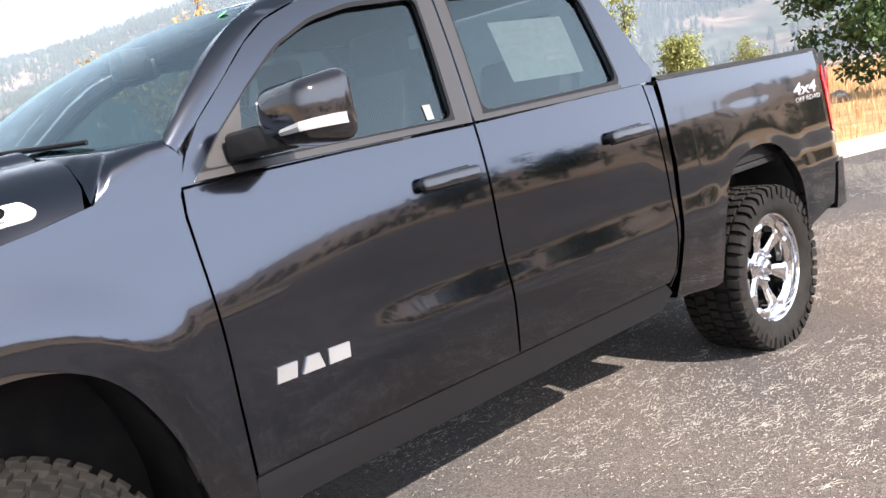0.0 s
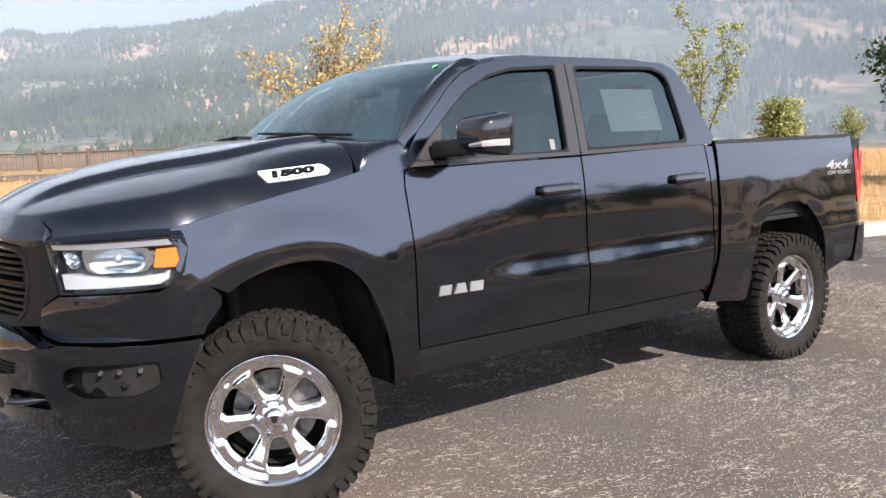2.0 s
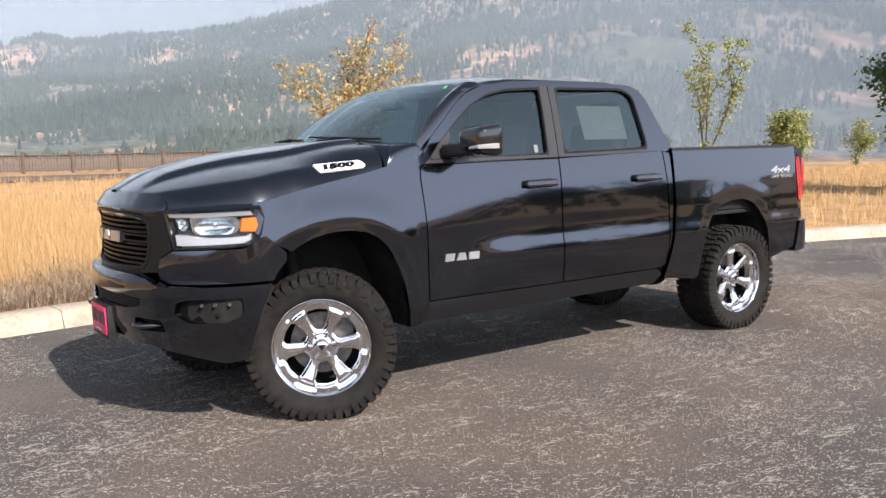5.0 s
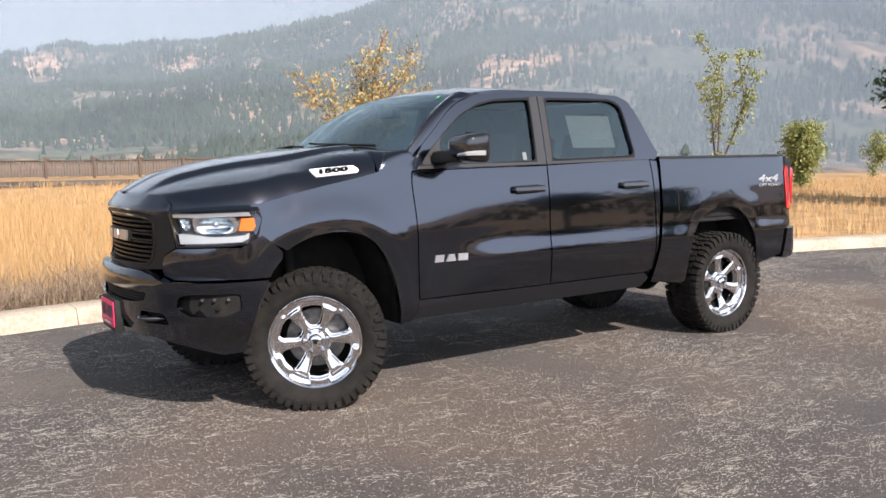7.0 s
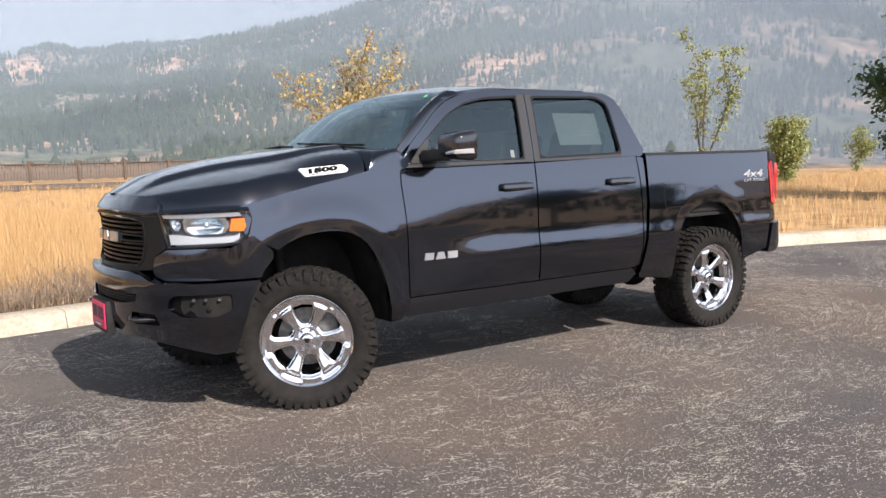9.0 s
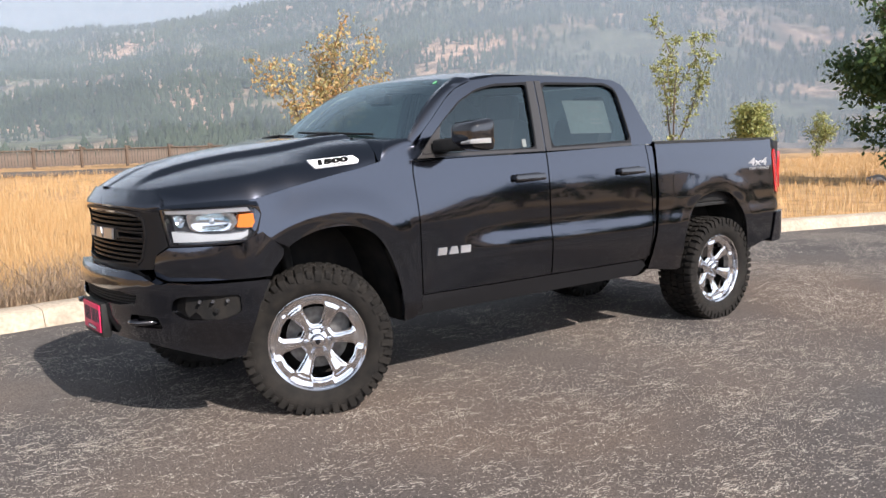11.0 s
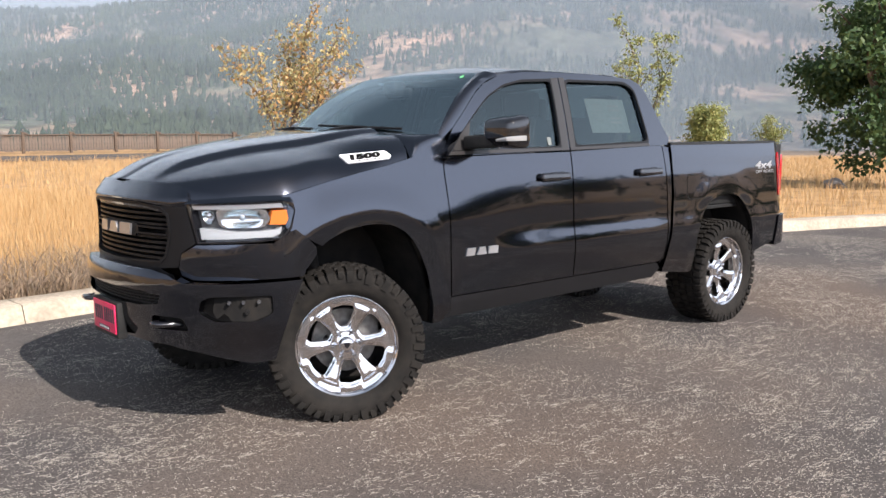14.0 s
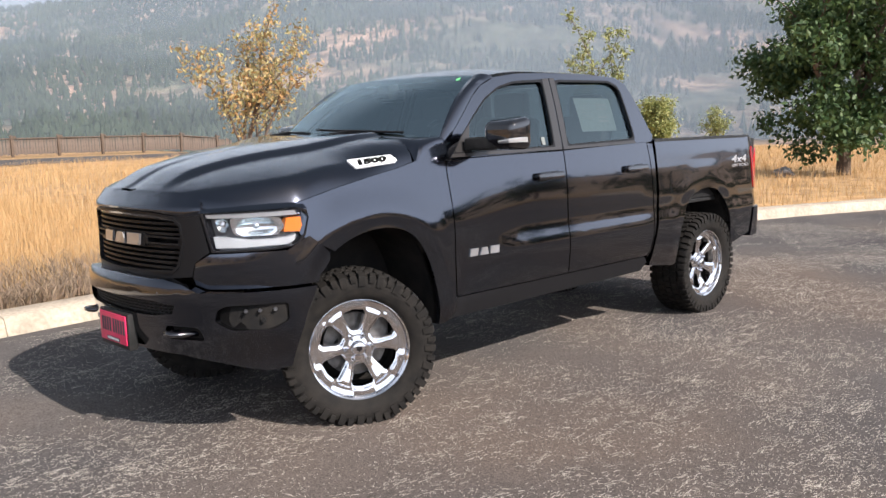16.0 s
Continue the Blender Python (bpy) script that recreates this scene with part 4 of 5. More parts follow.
for sg in (-1, 1):
    def F(poly):
        return [(sg * arc_x(p), z) for p, z in poly]

    def arc_x(y):
        return arc(0.572 + (y - 0.572) * 0.95)
    lamp_poly = [(0.574, 1.176), (0.70, 1.180), (0.80, 1.184), (0.848, 1.188), (0.864, 1.178), (0.868, 1.140), (0.862, 1.05), (0.846, 1.002), (0.80, 0.990), (0.70, 0.986), (0.612, 0.986)]
    lamp = thing("headlight", "", "")
    lamp.parent = truck
    part("lamp_bezel", sheet(F(lamp_poly), front(0.006), back_in, 0.05, holes=(F([(0.588, 1.170), (0.70, 1.172), (0.80, 1.176), (0.844, 1.181), (0.861, 1.172), (0.8672, 1.14), (0.861, 1.06), (0.843, 1.008), (0.80, 0.998), (0.70, 0.995), (0.621, 0.995)]),)), GLOSS, lamp)
    brow = [(0.566, 1.179), (0.70, 1.184), (0.80, 1.188), (0.845, 1.192), (0.866, 1.182), (0.862, 1.204), (0.848, 1.216), (0.80, 1.214), (0.70, 1.206), (0.568, 1.196)]
    part("lamp_brow", sheet(F(brow), lambda u, z: nose(u, z, 0.013 - 1.5 * max(0, z - 1.186)), back_in, 0.012), PAINT, lamp, "body-coloured strip above the lamp")
    part("lamp_housing", sheet(F([(0.575, 1.185), (0.85, 1.20), (0.865, 1.16), (0.85, 1.01), (0.80, 0.992), (0.615, 0.99)]), front(-0.035), back_in, 0.06), LAMP_BACK, lamp)
    part("daytime_strip", sheet(F([(0.622, 1.062), (0.70, 1.052), (0.735, 1.043), (0.80, 1.043), (0.838, 1.050), (0.846, 1.062), (0.843, 1.03), (0.828, 1.012), (0.72, 1.006), (0.628, 1.006)]), front(0.001), back_in, 0.05), DRL, lamp, "white daytime running light strip")
    part("upper_trim", sheet(F([(0.592, 1.170), (0.72, 1.172), (0.846, 1.177), (0.852, 1.156), (0.72, 1.150), (0.600, 1.152)]), front(0.001), back_in, 0.05), SILVER, lamp)
    for a0, a1, top, low in ((0.628, 0.668, 1.146, 1.082), (0.682, 0.812, 1.150, 1.060)):
        ring = rounded([(a0, top), (a1, top), (a1 + 0.012, (top + low) / 2), (a1 - 0.004, low), (a0 + 0.022, low), (a0 + 0.006, low + 0.02)], 0.012)
        mid_y, mid_z = (a0 + a1) / 2, (top + low) / 2

        def bowl(u, z, my=mid_y, mz=mid_z, hw=(a1 - a0) / 2, hh=(top - low) / 2):
            r = min(1, math.hypot((abs(u) - arc(my)) / (1.6 * hw), (z - mz) / hh))
            return nose(u, z, -0.028 + 0.024 * r * r)
        part("reflector", sheet(F(ring), bowl, back_in, 0.012), REFLECTOR, lamp)
        c = nose(sg * arc(mid_y), mid_z + 0.004, -0.030)
        bm = bmesh.new()
        bmesh.ops.create_uvsphere(bm, u_segments=20, v_segments=12, radius=0.015 if a1 - a0 < 0.06 else 0.019, matrix=Matrix.Translation(c) @ Matrix.Diagonal((1, 1, 0.85, 1)))
        part("projector", bm, REFLECTOR, lamp)
    part("marker", sheet(F([(0.829, 1.142), (0.855, 1.144), (0.859, 1.10), (0.853, 1.072), (0.821, 1.074)]), front(0.002), back_in, 0.04), AMBER, lamp, "amber side marker")
    lens = part("lamp_cover", sheet(F([(0.585, 1.180), (0.70, 1.182), (0.84, 1.194), (0.858, 1.180), (0.862, 1.14), (0.855, 1.05), (0.84, 1.006), (0.80, 0.996), (0.70, 0.993), (0.618, 0.993)]), front(0.007), lambda c: Vector((0.003, 0, 0)), 0.05), LENS, lamp, "clear headlight cover")
    clear(lens)

    # fog lamp pocket
    pocket = thing("fog_lamp", "", "")
    pocket.parent = truck
    back_poly = [(sg * arc(0.61), 0.74), (sg * arc(0.82), 0.74), (sg * arc(0.82), 0.60), (sg * arc(0.67), 0.598), (sg * arc(0.61), 0.65)]
    part("pocket", sheet(back_poly, lambda u, z: bumper_out(u, z) + Vector((0.032, -0.012 * (1 if u > 0 else -1), 0)), back_in, 0.05), BLACKOUT, pocket)
    for y, r in ((0.70, 0.014), (0.735, 0.014), (0.77, 0.014)):
        c = bumper_out(sg * arc(y), 0.703) + Vector((0.02, 0, 0))
        d = (nose(sg * arc(y), 0.7, 0.1) - nose(sg * arc(y), 0.7, 0)).normalized()
        part("lamp_element", rod(c, c + d * 0.012, 0.010, 0.008, 12), LAMP_BACK, pocket)
    c = bumper_out(sg * arc(0.745), 0.655) + Vector((0.02, 0, 0))
    part("sensor", rod(c, c + Vector((-0.008, sg * 0.006, 0)), 0.012, 0.012, 14), PLASTIC, pocket)

    # tow hook: a bent bar in the bumper's mouth
    cu = bpy.data.curves.new("tow_hook", "CURVE")
    cu.dimensions, cu.bevel_depth, cu.bevel_resolution = "3D", 0.014, 3
    sp = cu.splines.new("POLY")
    pts = [(-0.70, 0.43, 0.578), (-0.87, 0.435, 0.590), (-0.905, 0.455, 0.595), (-0.905, 0.50, 0.595), (-0.87, 0.52, 0.592), (-0.70, 0.525, 0.578)]
    sp.points.add(len(pts) - 1)
    for q, (x, y, z) in zip(sp.points, pts):
        q.co = (x, sg * y, z, 1)
    tmp = bpy.data.objects.new("tow_hook", cu)
    scene.collection.objects.link(tmp)
    me = bpy.data.meshes.new_from_object(tmp.evaluated_get(bpy.context.evaluated_depsgraph_get()))
    bpy.data.objects.remove(tmp)
    me.materials.append(GLOSS)
    hook = new("tow_hook", me)
    hook.parent = truck

    # wing mirror
    mir = thing("wing_mirror", "", "")
    mir.parent = truck
    bm = box(0.155, 0.245, 0.185, (0.985, sg * 1.035, 1.508), 0.0)
    for v in bm.verts:
        if v.co.x < 0.98:
            v.co.z = 1.508 + (v.co.z - 1.508) * 0.72
            v.co.y = sg * (1.035 + (abs(v.co.y) - 1.035) * 0.86)
        if abs(v.co.y) < 1.035:
            v.co.z -= 0.004
            v.co.x -= 0.012
    bmesh.ops.bevel(bm, geom=bm.edges[:], offset=0.045, segments=5, affect="EDGES", profile=0.55)
    part("mirror_shell", bm, GLOSS, mir, "gloss black mirror housing")
    part("mirror_glass", box(0.004, 0.17, 0.120, (1.0605, sg * 1.035, 1.506), 0.001), CHROME, mir)
    bm = box(0.11, 0.20, 0.072, (0.925, sg * 0.905, 1.452), 0.0)
    for v in bm.verts:
        if abs(v.co.y) > 0.9:
            v.co.x += 0.035
            v.co.z += 0.01
    bmesh.ops.bevel(bm, geom=bm.edges[:], offset=0.020, segments=3, affect="EDGES", profile=0.6)
    part("mirror_arm", bm, PLASTIC, mir)
    bm = bmesh.new()
    rows = []
    for k in range(9):
        u = k / 8
        y = 1.055 + 0.107 * u
        x = 0.904 + 0.020 * u + 0.125 * max(0, u - 0.62) ** 1.6 / 0.38 ** 1.6 * 0.55
        h0, h1 = 1.458 + 0.004 * u, 1.472 + 0.016 * u
        rows.append([bm.verts.new((x - 0.012, sg * y, h0)), bm.verts.new((x - 0.016, sg * y, (h0 + h1) / 2)), bm.verts.new((x - 0.012, sg * y, h1)), bm.verts.new((x + 0.03, sg * (y - 0.01), h1)), bm.verts.new((x + 0.03, sg * (y - 0.01), h0))])
    for a, b in zip(rows, rows[1:]):
        for j in range(5):
            bm.faces.new((a[j], a[(j + 1) % 5], b[(j + 1) % 5], b[j]))
    bm.faces.new(rows[0])
    bm.faces.new(rows[-1])
    bmesh.ops.recalc_face_normals(bm, faces=bm.faces)
    part("indicator", bm, CLEAR_GREY, mir, "clear white indicator strip")
    mir.matrix_basis = pose(-0.13, 0, -0.11) @ Matrix.Diagonal((1.10, 1.02, 1.08, 1))

    # door handles
    for x0 in (1.438, 2.44):
        dh = thing("door_handle", "", "")
        dh.parent = truck
        cup = rounded([(x0 + 0.01, 1.205), (x0 + 0.240, 1.212), (x0 + 0.250, 1.268), (x0 + 0.02, 1.262)], 0.025)
        part("handle_cup", sheet(cup, side(sg, 0.0025), inward(sg, 0.02), 0.05), SATIN, dh)
        bm = box(0.262, 0.034, 0.048, (x0 + 0.132, sg * (half(x0, 1.238) + 0.027), 1.240), 0.0)
        for v in bm.verts:
            if v.co.z > 1.24:
                v.co.y -= sg * 0.008
        bmesh.ops.bevel(bm, geom=bm.edges[:], offset=0.0155, segments=5, affect="EDGES", profile=0.5)
        for dx in (0.018, 0.244):
            box(0.030, 0.035, 0.030, (x0 + dx, sg * (half(x0, 1.238) + 0.014), 1.238), 0.006, bm=bm)
        part("grip", bm, GLOSS, dh)

    # emblem blocks on the front door, number plaque on the hood, decal on the bed
    emb = thing("door_emblem", "", "")
    emb.parent = truck
    x0, z0 = 0.800, 0.806
    def on_door(a, b, out):
        x, z = a, b
        return (x, sg * (half(x, z) + 0.001 + out), z)
    blocks = ([(0.0, 0), (0.070, 0), (0.080, 0.046), (0.010, 0.046)], [(0.092, 0), (0.172, 0), (0.160, 0.046), (0.116, 0.046)], [(0.188, 0), (0.268, 0), (0.274, 0.046), (0.194, 0.046)])
    for poly in blocks:
        part("emblem_block", bars([[(x0 + a * 0.92, z0 + b * 0.95) for a, b in poly]], on_door, 0.007), SILVER, emb, smooth=0)

    def on_hood(a, c, out):
        """a along the truck, c up the hood's flank from the plaque's foot."""
        z = 1.352 + 0.085 * (a - 0.04) + c
        lo, hi = hood_edge(round(a, 4)) - 0.30, hood_edge(round(a, 4)) - 0.013
        for _ in range(22):
            mid = (lo + hi) / 2
            lo, hi = (mid, hi) if hood_z(a, mid) > z else (lo, mid)
        n = Vector((-0.12, sg * 0.80, 0.58)).normalized()
        return Vector((a, sg * lo, z)) + n * (0.002 + out)
    plaque = thing("number_plaque", "", "")
    plaque.parent = truck
    shape = rounded([(0.030, 0.047), (0.052, 0.003), (0.315, 0.001), (0.333, 0.012), (0.305, 0.043)], 0.013)
    part("plaque_body", sheet(shape, lambda a, c: on_hood(a, c, 0.006), (0, -sg * 0.004, -0.006), 0.03), WHITE, plaque, "silver-white number plaque")
    flip = (lambda a: 0.060 + a) if sg < 0 else (lambda a: 0.300 - a)
    part("plaque_number", letters("1500", 0.032, lambda a, b, out: on_hood(flip(0.006 + a * 3.0), 0.0150 + b, 0.0085 + out), 0.003, 0.12, 0.0022), BLACKOUT, plaque, smooth=0)
    part("plaque_caption", bars([[(flip(0.035 + 0.024 * k), 0.0045), (flip(0.035 + 0.024 * k + 0.018), 0.0045), (flip(0.035 + 0.024 * k + 0.018), 0.0095), (flip(0.035 + 0.024 * k), 0.0095)] for k in range(7)], lambda a, b, out: on_hood(a, b, 0.0064 + out), 0.0015), INK, plaque, smooth=0)

    decal = thing("bed_decal", "", "")
    decal.parent = truck
    fl = (lambda a: 4.035 + a) if sg < 0 else (lambda a: 4.365 - a)
    on_bed = lambda a, b, out: (fl(a), sg * (half(fl(a), b) + 0.0012 + out), b)
    part("decal_figures", letters("4x4", 0.135, lambda a, b, out: on_bed(a * 1.28, 1.215 + b * 0.62, out), 0.001, 0.2, 0.004), DECAL, decal, smooth=0)
    part("decal_words", letters("OFF ROAD", 0.055, lambda a, b, out: on_bed(0.004 + a * 1.08, 1.178 + b * 0.62, out), 0.001, 0.1, 0.0004), DECAL, decal, smooth=0)

    # fuel flap
    if sg < 0:
        flap = rounded([(3.05, 1.018), (3.285, 1.018), (3.29, 1.19), (3.05, 1.19)], 0.035)
        part("fuel_flap_gap", sheet([(3.17 + (a - 3.17) * 1.045, 1.11 + (b - 1.11) * 1.055) for a, b in flap], side(sg, 0.0012), inward(sg, 0.002), 0.05), UNDER, truck)
        part("fuel_flap", sheet(flap, side(sg, 0.0028), inward(sg, 0.004), 0.05), PAINT, truck)

    # tail lamp
    tl = thing("tail_light", "", "")
    tl.parent = truck
    side_poly = rounded([(4.396, 0.985), (4.515, 0.965), (4.592, 0.980), (4.602, 1.28), (4.562, 1.332), (4.430, 1.345), (4.390, 1.30)], 0.02)
    part("lens", sheet(side_poly, lambda x, z: (x, sg * (half(x, z) + 0.006 - 0.12 * max(0, x - 4.52) ** 1.5), z), inward(sg, 0.06), 0.03), RED, tl, "red tail light lens")
    part("reverse_lamp", sheet(rounded([(4.545, 1.06), (4.565, 1.06), (4.567, 1.11), (4.547, 1.112)], 0.008), lambda x, z: (x, sg * (half(x, z) + 0.0085 - 0.12 * max(0, x - 4.52) ** 1.5), z), inward(sg, 0.01), 0.03), CLEAR_GREY, tl)
    part("lens_back", box(0.05, 0.16, 0.32, (4.565, sg * 0.735, 1.165), 0.015), RED, tl)

# tailgate, bed, rear bumper
part("tailgate", box(0.06, 1.34, 0.585, (4.585, 0, 1.09), 0.02), PAINT, truck)
bedin = thing("bed_liner", "", "")
bedin.parent = truck
part("bed_floor", box(1.66, 1.62, 0.03, (3.70, 0, 0.93), 0.005), PLASTIC, bedin)
part("bed_bulkhead", box(0.03, 1.62, 0.47, (2.905, 0, 1.18), 0.005), PLASTIC, bedin)
for sg in (-1, 1):
    part("bed_wall", box(1.66, 0.04, 0.46, (3.71, sg * 0.80, 1.18), 0.008), PLASTIC, bedin)
    bm = bmesh.new()
    rows = []
    for k in range(12):
        x = 2.885 + 1.555 * k / 11
        w = half(x, 1.42)
        rows.append([bm.verts.new((x, sg * yy, zz)) for yy, zz in ((w + 0.003, 1.421), (w - 0.012, 1.438), (w - 0.06, 1.442), (0.775, 1.436), (0.772, 1.39))])
    for a, b in zip(rows, rows[1:]):
        for j in range(4):
            bm.faces.new((a[j], a[j + 1], b[j + 1], b[j]))
    bmesh.ops.recalc_face_normals(bm, faces=bm.faces)
    part("bed_rail", bm, PLASTIC, truck, "black plastic bed rail cap")
part("bed_corner", box(0.12, 1.46, 0.54, (4.45, 0, 1.06), 0.01), UNDER, truck)
bm = box(0.12, 1.50, 0.17, (4.57, 0, 0.70), 0.03)
part("rear_bumper", bm, GLOSS, truck, "black rear bumper")
for sg in (-1, 1):
    end = rounded([(4.355, 0.555), (4.49, 0.572), (4.575, 0.66), (4.605, 0.775), (4.585, 0.818), (4.415, 0.808), (4.395, 0.70)], 0.025)
    part("bumper_corner", sheet(end, lambda x, z: (x, sg * (0.893 - 2.2 * max(0, x - 4.46) ** 1.8 - 0.04 * max(0, 0.62 - z)), z), inward(sg, 0.16), 0.03), GLOSS, truck)

# bumper mesh, plate, grille emblem
mesh_part = thing("lower_grille", "", "")
mesh_part.parent = truck
part("lower_grille_backing", sheet([(a * 1.02, 0.71 + (b - 0.71) * 1.1) for a, b in intake], lambda u, z: bumper_out(u, z) + Vector((0.05, 0, 0)), back_in, 0.08), UNDER, mesh_part)
for k in range(5):
    z = 0.680 + 0.016 * k
    part("mesh_bar", sheet([(-0.46, z - 0.003), (0.46, z - 0.003), (0.46, z + 0.003), (-0.46, z + 0.003)], lambda u, zz: bumper_out(u, zz) + Vector((0.028, 0, 0)), lambda c: Vector((0.012, 0, 0)), 0.08), PLASTIC, mesh_part)
for k in range(-14, 15):
    a = 0.031 * k
    part("mesh_bar", sheet([(a - 0.003, 0.672), (a + 0.003, 0.672), (a + 0.012, 0.748), (a + 0.006, 0.748)], lambda u, zz: bumper_out(u, zz) + Vector((0.030, 0, 0)), lambda c: Vector((0.010, 0, 0)), 0.08), PLASTIC, mesh_part)
part("grille_badge_base", sheet(rounded([(-0.225, 1.005), (0.225, 1.005), (0.225, 1.072), (-0.225, 1.072)], 0.01), front(-0.002), back_in, 0.05), SATIN, grille)
ge = thing("front_emblem", "", "")
ge.parent = truck
for poly in blocks:
    big = [((0.138 - a) * 1.47, 1.010 + b * 1.25) for a, b in poly]
    part("emblem_block", bars([big], lambda u, z, out: nose(u, z, 0.001 + out), 0.012), SILVER, ge, smooth=0)
plate = thing("licence_plate", "", "")
plate.parent = truck
px = bumper_out(0, 0.57).x - 0.035
part("plate_bracket", box(0.05, 0.335, 0.190, (px + 0.030, 0, 0.565), 0.008), PLASTIC, plate)
part("plate_face", box(0.006, 0.305, 0.152, (px + 0.001, 0, 0.572), 0.002), PINK, plate, "bright pink dealer plate")
part("plate_bars", bars([[(-0.125 + 0.029 * k + (0.012 if k > 3 else 0), 0.548), (-0.125 + 0.029 * k + 0.020 + (0.012 if k > 3 else 0), 0.548), (-0.125 + 0.029 * k + 0.020 + (0.012 if k > 3 else 0), 0.622), (-0.125 + 0.029 * k + (0.012 if k > 3 else 0), 0.622)] for k in range(9)], lambda a, b, out: (px - 0.0022 - out, -a, b), 0.001), INK, plate, smooth=0)
part("plate_caption", bars([[(-0.075, 0.502), (0.075, 0.502), (0.075, 0.523), (-0.075, 0.523)]], lambda a, b, out: (px - 0.0022 - out, -a, b), 0.001), INK, plate, smooth=0)
part("plate_caption", bars([[(-0.066 + 0.015 * k, 0.507), (-0.056 + 0.015 * k, 0.507), (-0.056 + 0.015 * k, 0.519), (-0.066 + 0.015 * k, 0.519)] for k in range(9)], lambda a, b, out: (px - 0.0034 - out, -a, b), 0.0006), WHITE, plate, smooth=0)

# wipers, antenna, window papers
for y0, y1 in ((-0.62, -0.02), (0.02, 0.60)):
    pts = [screen(y / 0.80, 0.03 + 0.02 * k) + Vector((-0.012, 0, 0.016)) for k, y in enumerate((y0, (y0 + y1) / 2, y1))]
    bm = rod(pts[0], pts[1], 0.007, 0.008, 8)
    rod(pts[1], pts[2], 0.008, 0.006, 8, bm)
    rod(pts[1], pts[1] + Vector((-0.07, 0.12, -0.02)), 0.010, 0.012, 8, bm)
    part("wiper", bm, SATIN, truck)
sh = [(2.06, 1.512), (2.475, 1.512), (2.465, 1.742), (2.045, 1.742)]
paper = part("window_sheet", sheet(sh, side(-1, -0.032), (0, 0.0008, 0), 0.1), PAPER, truck, "price sheet taped inside the rear window")
part("sheet_print", bars([[(2.28, 1.575 + 0.028 * k), (2.40, 1.575 + 0.028 * k), (2.40, 1.59 + 0.028 * k), (2.28, 1.59 + 0.028 * k)] for k in range(5) if k != 2] + [[(2.10, 1.60 + 0.02 * k), (2.22, 1.60 + 0.02 * k), (2.22, 1.605 + 0.02 * k), (2.10, 1.605 + 0.02 * k)] for k in range(6)], lambda a, b, out: (a, -(half(a, b) - 0.0315 + out), b), 0.0008), STONE, paper, smooth=0)
part("window_sticker", sheet([(1.575, 1.435), (1.608, 1.435), (1.608, 1.485), (1.575, 1.485)], side(-1, -0.014), (0, 0.0008, 0), 0.1), PAPER, truck, "small white window sticker")
bm = bmesh.new()
c = screen(-0.87, 0.90)
bmesh.ops.create_circle(bm, cap_ends=True, segments=16, radius=0.017, matrix=Matrix.Translation(c + Vector((-0.0015, 0, 0.003))) @ Euler((0, radians(-32), 0)).to_matrix().to_4x4())
part("windscreen_dot", bm, GREEN, truck, smooth=0)

# cabin
for y in (-0.36, 0.36):
    for x in (1.55, 2.42):
        seat = thing("car_seat", "", "")
        seat.parent = truck
        part("cushion", box(0.50, 0.52, 0.20, (x - 0.18, y, 0.98), 0.06), SEAT, seat)
        part("seat_back", box(0.16, 0.50, 0.62, (x + 0.14, y, 1.32), 0.06, Euler((0, radians(14), 0)).to_matrix().to_4x4()), SEAT, seat)
        part("headrest", box(0.10, 0.27, 0.18, (x + 0.25, y, 1.70), 0.04), SEAT, seat)
part("dashboard", box(0.55, 1.50, 0.28, (0.86, 0, 1.32), 0.07), PLASTIC, truck)
sw = bmesh.new()
rows = []
for k in range(28):
    a = 2 * math.pi * k / 28
    ring = []
    for j in range(8):
        b = 2 * math.pi * j / 8
        r = 0.19 + 0.016 * math.cos(b)
        ring.append(sw.verts.new(Vector((0.016 * math.sin(b), r * math.cos(a), r * math.sin(a)))))
    rows.append(ring)
for k in range(28):
    for j in range(8):
        sw.faces.new((rows[k - 1][j - 1], rows[k - 1][j], rows[k][j], rows[k][j - 1]))
rod((0, -0.18, 0), (0, 0.18, 0), 0.02, bm=sw)
box(0.04, 0.15, 0.12, (0, 0, 0), 0.02, bm=sw)
bmesh.ops.transform(sw, matrix=Matrix.Translation((1.18, -0.36, 1.43)) @ Euler((0, radians(-25), 0)).to_matrix().to_4x4(), verts=sw.verts)
bmesh.ops.recalc_face_normals(sw, faces=sw.faces)
part("steering_wheel", sw, SATIN, truck)
rm = box(0.03, 0.24, 0.07, (1.02, 0, 1.77), 0.015)
box(0.10, 0.12, 0.10, (0.98, 0, 1.80), 0.02, bm=rm)
part("rear_view_mirror", rm, SATIN, truck)
part("cabin_floor", box(2.2, 1.5, 0.04, (1.75, 0, 0.80), 0.01), SEAT, truck)
part("headliner", box(1.35, 1.24, 0.02, (1.98, 0, 1.875), 0.005), PAPER, truck)
for sg in (-1, 1):
    part("door_card", box(2.0, 0.04, 0.50, (1.70, sg * 0.80, 1.13), 0.02), SEAT, truck)
part("firewall", box(0.04, 1.5, 0.75, (0.62, 0, 1.05), 0.01), UNDER, truck)
# strut in the front arch
for sg in (-1, 1):
    st = thing("shock_absorber", "", "")
    st.parent = truck
    part("damper", rod((0.0, sg * 0.60, 0.45), (-0.04, sg * 0.52, 1.0), 0.032, 0.032, 16), UNDER, st)
    part("damper_cap", rod((-0.23, sg * 0.60, 0.86), (-0.235, sg * 0.60, 0.90), 0.02, 0.012, 14), CHROME, st)
    part("control_arm", rod((0.05, sg * 0.35, 0.45), (0.0, sg * 0.68, 0.36), 0.035, 0.03), UNDER, st)


